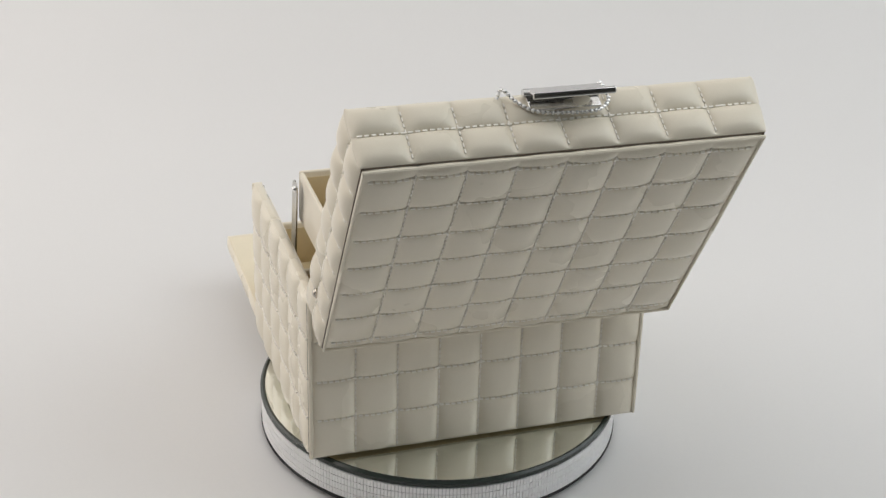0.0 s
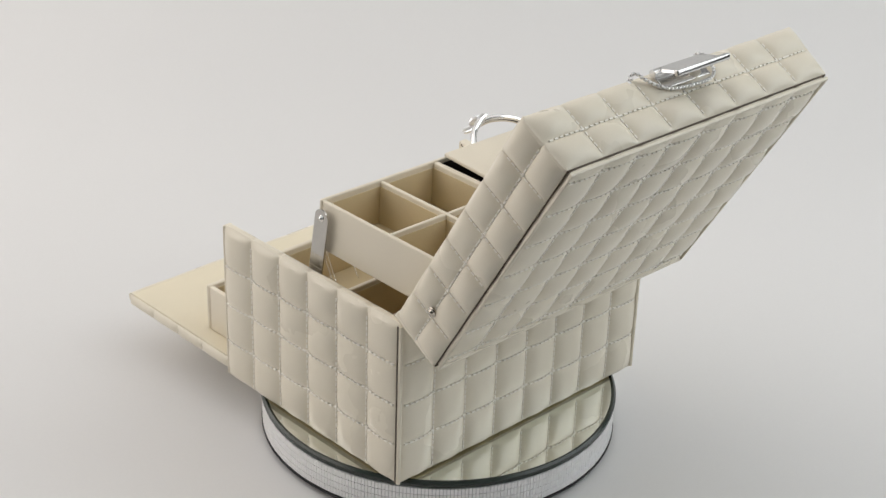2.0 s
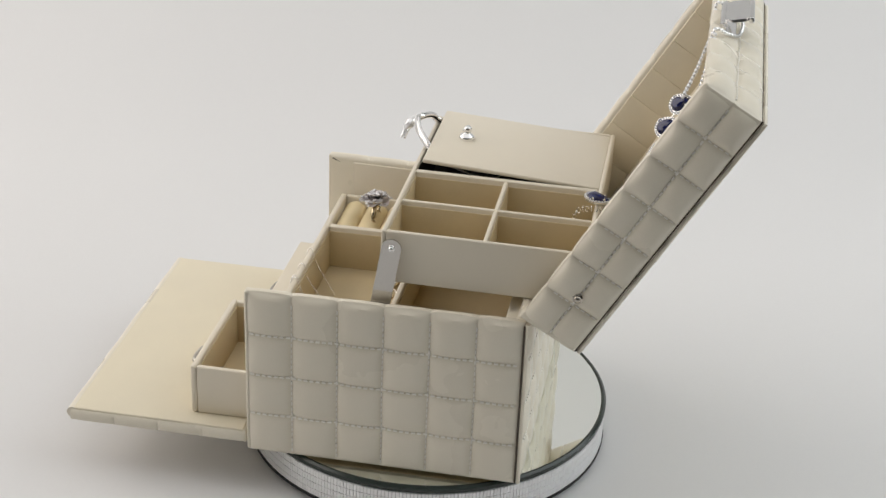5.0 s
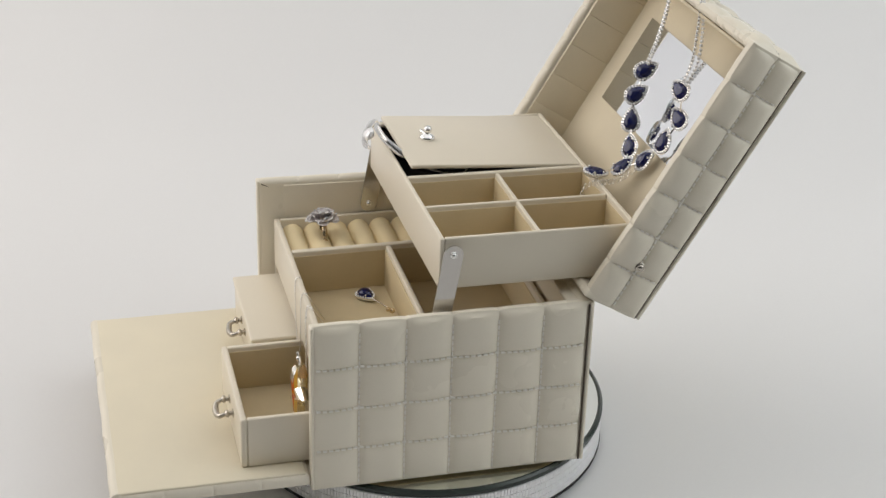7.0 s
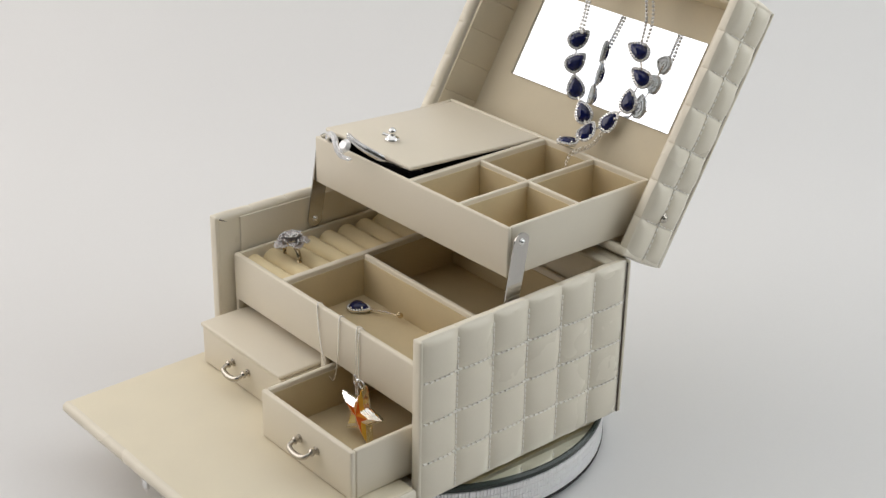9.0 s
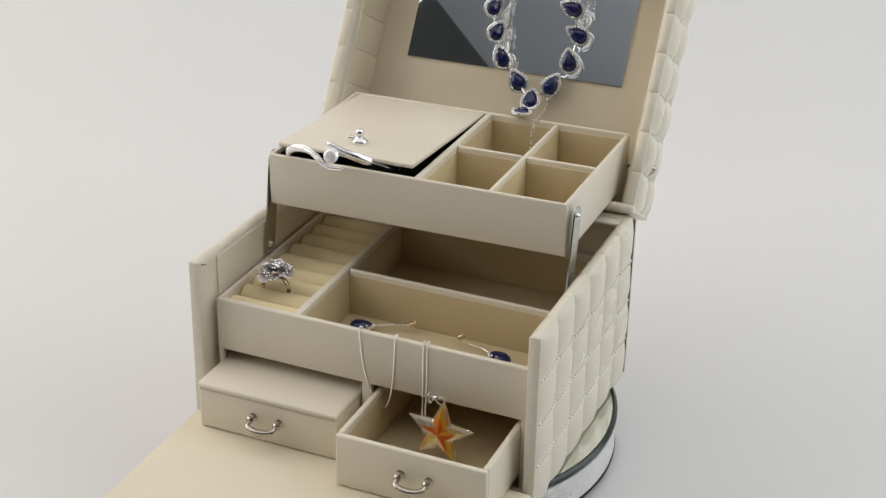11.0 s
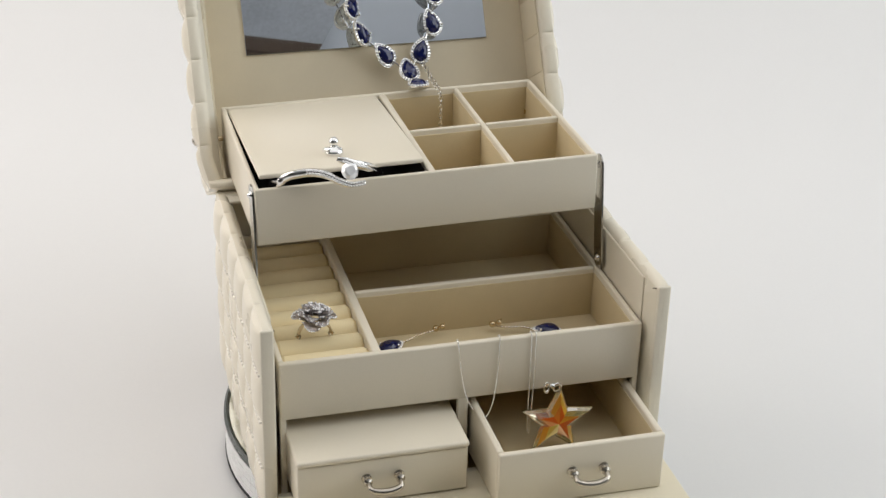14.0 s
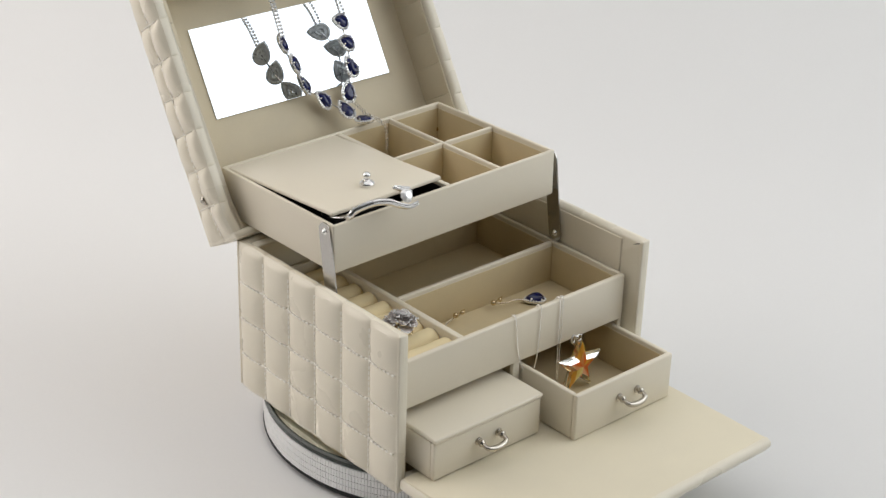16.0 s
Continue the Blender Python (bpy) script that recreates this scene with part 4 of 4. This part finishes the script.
def bangle():
    t = thing("bangle", (-0.065, -0.01, 0.116), "silver crossover bangle with a large clear stone under the cover", "bracelet")
    a = smooth_path([(-0.0900, 0.012, 0.1200), (-0.0985, -0.008, 0.1262), (-0.0968, -0.0235, 0.1325), (-0.0938, -0.0255, 0.1362), (-0.0890, -0.0280, 0.1390), (-0.0800, -0.0315, 0.1411), (-0.0724, -0.0355, 0.1407), (-0.0657, -0.0388, 0.1378), (-0.0589, -0.0396, 0.1352), (-0.0507, -0.0387, 0.1356)], 8)
    n = len(a)
    part("strand", tube(a, [0.0006 + 0.0019 * math.sin(math.pi * min(1, (k + 1) / n)) ** 0.5 for k in range(n)], 10, flat=0.8), SILVER, t, "polished silver strand")
    b = smooth_path([(-0.0652, -0.0310, 0.1478), (-0.0607, -0.0312, 0.1461), (-0.0545, -0.0296, 0.1428), (-0.0480, -0.0262, 0.1396), (-0.0410, -0.0185, 0.1338), (-0.0370, -0.0107, 0.1284), (-0.0345, -0.0040, 0.1245), (-0.0350, 0.010, 0.1200)], 8)
    n = len(b)
    part("strand", tube(b, [0.0006 + 0.0021 * math.sin(math.pi * min(1, (k + 1) / n)) ** 0.5 for k in range(n)], 10, flat=0.8), SILVER, t, "silver strand set with stones")
    part("strand", tube(smooth_path([(-0.0900, 0.012, 0.1200), (-0.078, 0.028, 0.114), (-0.0630, 0.033, 0.1125), (-0.047, 0.027, 0.114), (-0.0350, 0.010, 0.1200)], 8), 0.0013, 8), SILVER, t)
    part("pave", beads([p + Vector((0, -0.88, 0.47)) * 0.0021 + Vector((0, 0.47, 0.88)) * w for w in (0.0009, -0.0008) for q in (b[6:34], a[38:74]) for p in evenly(q, 0.0016)], 0.00082), ZIRCON, t, "rows of tiny clear stones", smooth=False, kind="stuff")
    c = Matrix.Translation((-0.0595, -0.0372, 0.1424)) @ pose(0, 0, 0, 58, 0, 8)
    stone = bmesh.new()
    rings = []
    for r, z in ((0.0012, -0.0030), (0.0047, 0.0), (0.0050, 0.0007), (0.0038, 0.0024), (0.0026, 0.0031)):
        rings.append([stone.verts.new(c @ Vector((r * math.cos(2 * math.pi * k / 10), r * math.sin(2 * math.pi * k / 10), z))) for k in range(10)])
    for p, q in zip(rings, rings[1:]):
        for k in range(10):
            stone.faces.new((p[k], p[(k + 1) % 10], q[(k + 1) % 10], q[k]))
    stone.faces.new(rings[0])
    stone.faces.new(rings[-1])
    part("centre_stone", stone, ZIRCON, t, "round clear stone", smooth=False)


def star_pendant():
    c = Vector((0.0455, -0.1050, 0.0078))
    t = thing("star_pendant", (c.x, c.y, c.z - 0.018), "clear cut-crystal star with painted amber glints, hanging on a fine silver chain", "necklace")
    m = Matrix.Translation(c) @ pose(0, 0, 0, 86, 0, 0) @ pose(0, 0, 0, 0, 0, -4)
    V, F, tone = [], [], []
    R, r, h = 0.0222, 0.0098, 0.0048
    pts = [((R if k % 2 == 0 else r) * math.sin(math.pi * k / 5), (R if k % 2 == 0 else r) * math.cos(math.pi * k / 5)) for k in range(10)]
    for s in (1, -1):
        for k in range(10):
            a, b = pts[k], pts[(k + 1) % 10]
            for q in ((0.0, 0.56), (0.56, 0.86), (0.86, 1.0)):
                o = len(V)
                ring = []
                for f in q:
                    hh = s * (h * {0.0: 0.95, 0.56: 0.80, 0.86: 0.42, 1.0: 0.0}[f] + 0.0006)
                    ring.append([m @ Vector((a[0] * f, a[1] * f, hh)), m @ Vector((b[0] * f, b[1] * f, hh))])
                if q[0] == 0:
                    V += [ring[0][0], *ring[1]]
                    F.append([o, o + 1, o + 2])
                else:
                    V += [*ring[0], ring[1][1], ring[1][0]]
                    F.append([o, o + 1, o + 2, o + 3])
                tone.append(q[0])
    for k in range(10):
        a, b = pts[k], pts[(k + 1) % 10]
        o = len(V)
        V += [m @ Vector((a[0], a[1], -0.0006)), m @ Vector((b[0], b[1], -0.0006)), m @ Vector((b[0], b[1], 0.0006)), m @ Vector((a[0], a[1], 0.0006))]
        F.append([o, o + 1, o + 2, o + 3])
    me = bpy.data.meshes.new("tmp")
    me.from_pydata(V, [], F)
    bm = bmesh.new()
    bm.from_mesh(me)
    star = part("star", bm, CRYSTAL, t, "faceted crystal star, amber glints painted at its heart", smooth=False)
    star.data.materials.append(AMBER)
    star.data.materials.append(CLEAR)
    # the painted red and amber glints go on the heart and arm facets
    for k, f in enumerate(star.data.polygons):
        f.material_index = {0.0: 0, 0.56: 0 if k % 9 == 1 else 1}.get(tone[k] if k < len(tone) else 1.0, 2)
    tip = m @ Vector((0, R - 0.0012, 0))
    part("bail", lump(tube([tip + Vector((0.0024 * math.cos(a) - 0.002, -0.001, 0.0026 * math.sin(a) + 0.0006)) for a in [2 * math.pi * k / 14 for k in range(14)]], 0.0006, 8, True),
                      ball(tip + Vector((-0.0050, -0.0012, 0.0022)), 0.0018, 2), tube([tip + Vector((-0.0085 + 0.0014 * math.cos(a), -0.0014, 0.0016 + 0.0032 * math.sin(a))) for a in [2 * math.pi * k / 14 for k in range(14)]], 0.0007, 8, True)), SILVER, t, "silver bail and clasp")
    y0, zt = -0.0970, 0.0602
    over = [(0.0305, -0.080, 0.0300), (0.0306, -0.0905, 0.0500), (0.0306, -0.0936, zt + 0.0006)]
    paths = [over + [(0.0306, y0 - 0.0006, zt - 0.001), (0.0306, y0 - 0.0010, 0.03), (0.0306, y0 - 0.0012, 0.006), (0.0308, y0 - 0.0016, -0.002)],
             [(0.0335, -0.080, 0.0300), (0.0332, -0.0905, 0.0500), (0.0332, -0.0936, zt + 0.0006), (0.0332, y0 - 0.0006, zt - 0.001), (0.0330, y0 - 0.0010, 0.03), (0.0322, y0 - 0.0012, 0.004), (0.0318, y0 - 0.0014, -0.004)],
             [(-0.0100, -0.078, 0.0290), (-0.0112, -0.0905, 0.0500), (-0.0115, -0.0936, zt + 0.0006), (-0.0115, y0 - 0.0006, zt - 0.001), (-0.0085, y0 - 0.0010, 0.036), (-0.0035, y0 - 0.0012, 0.020), (0.0045, y0 - 0.0014, 0.0115), (0.0088, y0 - 0.0013, 0.018), (0.0112, y0 - 0.0010, 0.035), (0.0122, y0 - 0.0006, zt - 0.001), (0.0123, -0.0936, zt + 0.0006), (0.0125, -0.0905, 0.0500), (0.0140, -0.075, 0.0290)]]
    for p in paths:
        path = smooth_path(p, 10)
        part("chain", lump(tube(path, 0.00032, 5), beads(evenly(path, 0.0011), 0.00052, 1)), SILVER, t, "fine silver chain", kind="stuff")


necklace()
earring((-0.0377, -0.0440, 0.0282), -68, "gold earring with a blue teardrop stone on tray floor")
earring((0.0600, -0.0450, 0.0282), 72, "gold earring with a blue teardrop stone on tray floor")
rose_ring()
bangle()
star_pendant()


def motions():
    """Everything on the turntable goes round with it."""
    for ob in MOVERS:
        off = Vector((0, 0, 0)) if ob.name == "turntable" else Vector(OFF_AXIS)
        base = Matrix.Translation(Vector(ob["base"]) + off)
        walk(ob, [(t, pose(0, 0, 0, 0, 0, a) @ base) for t, a in TURN])


motions()
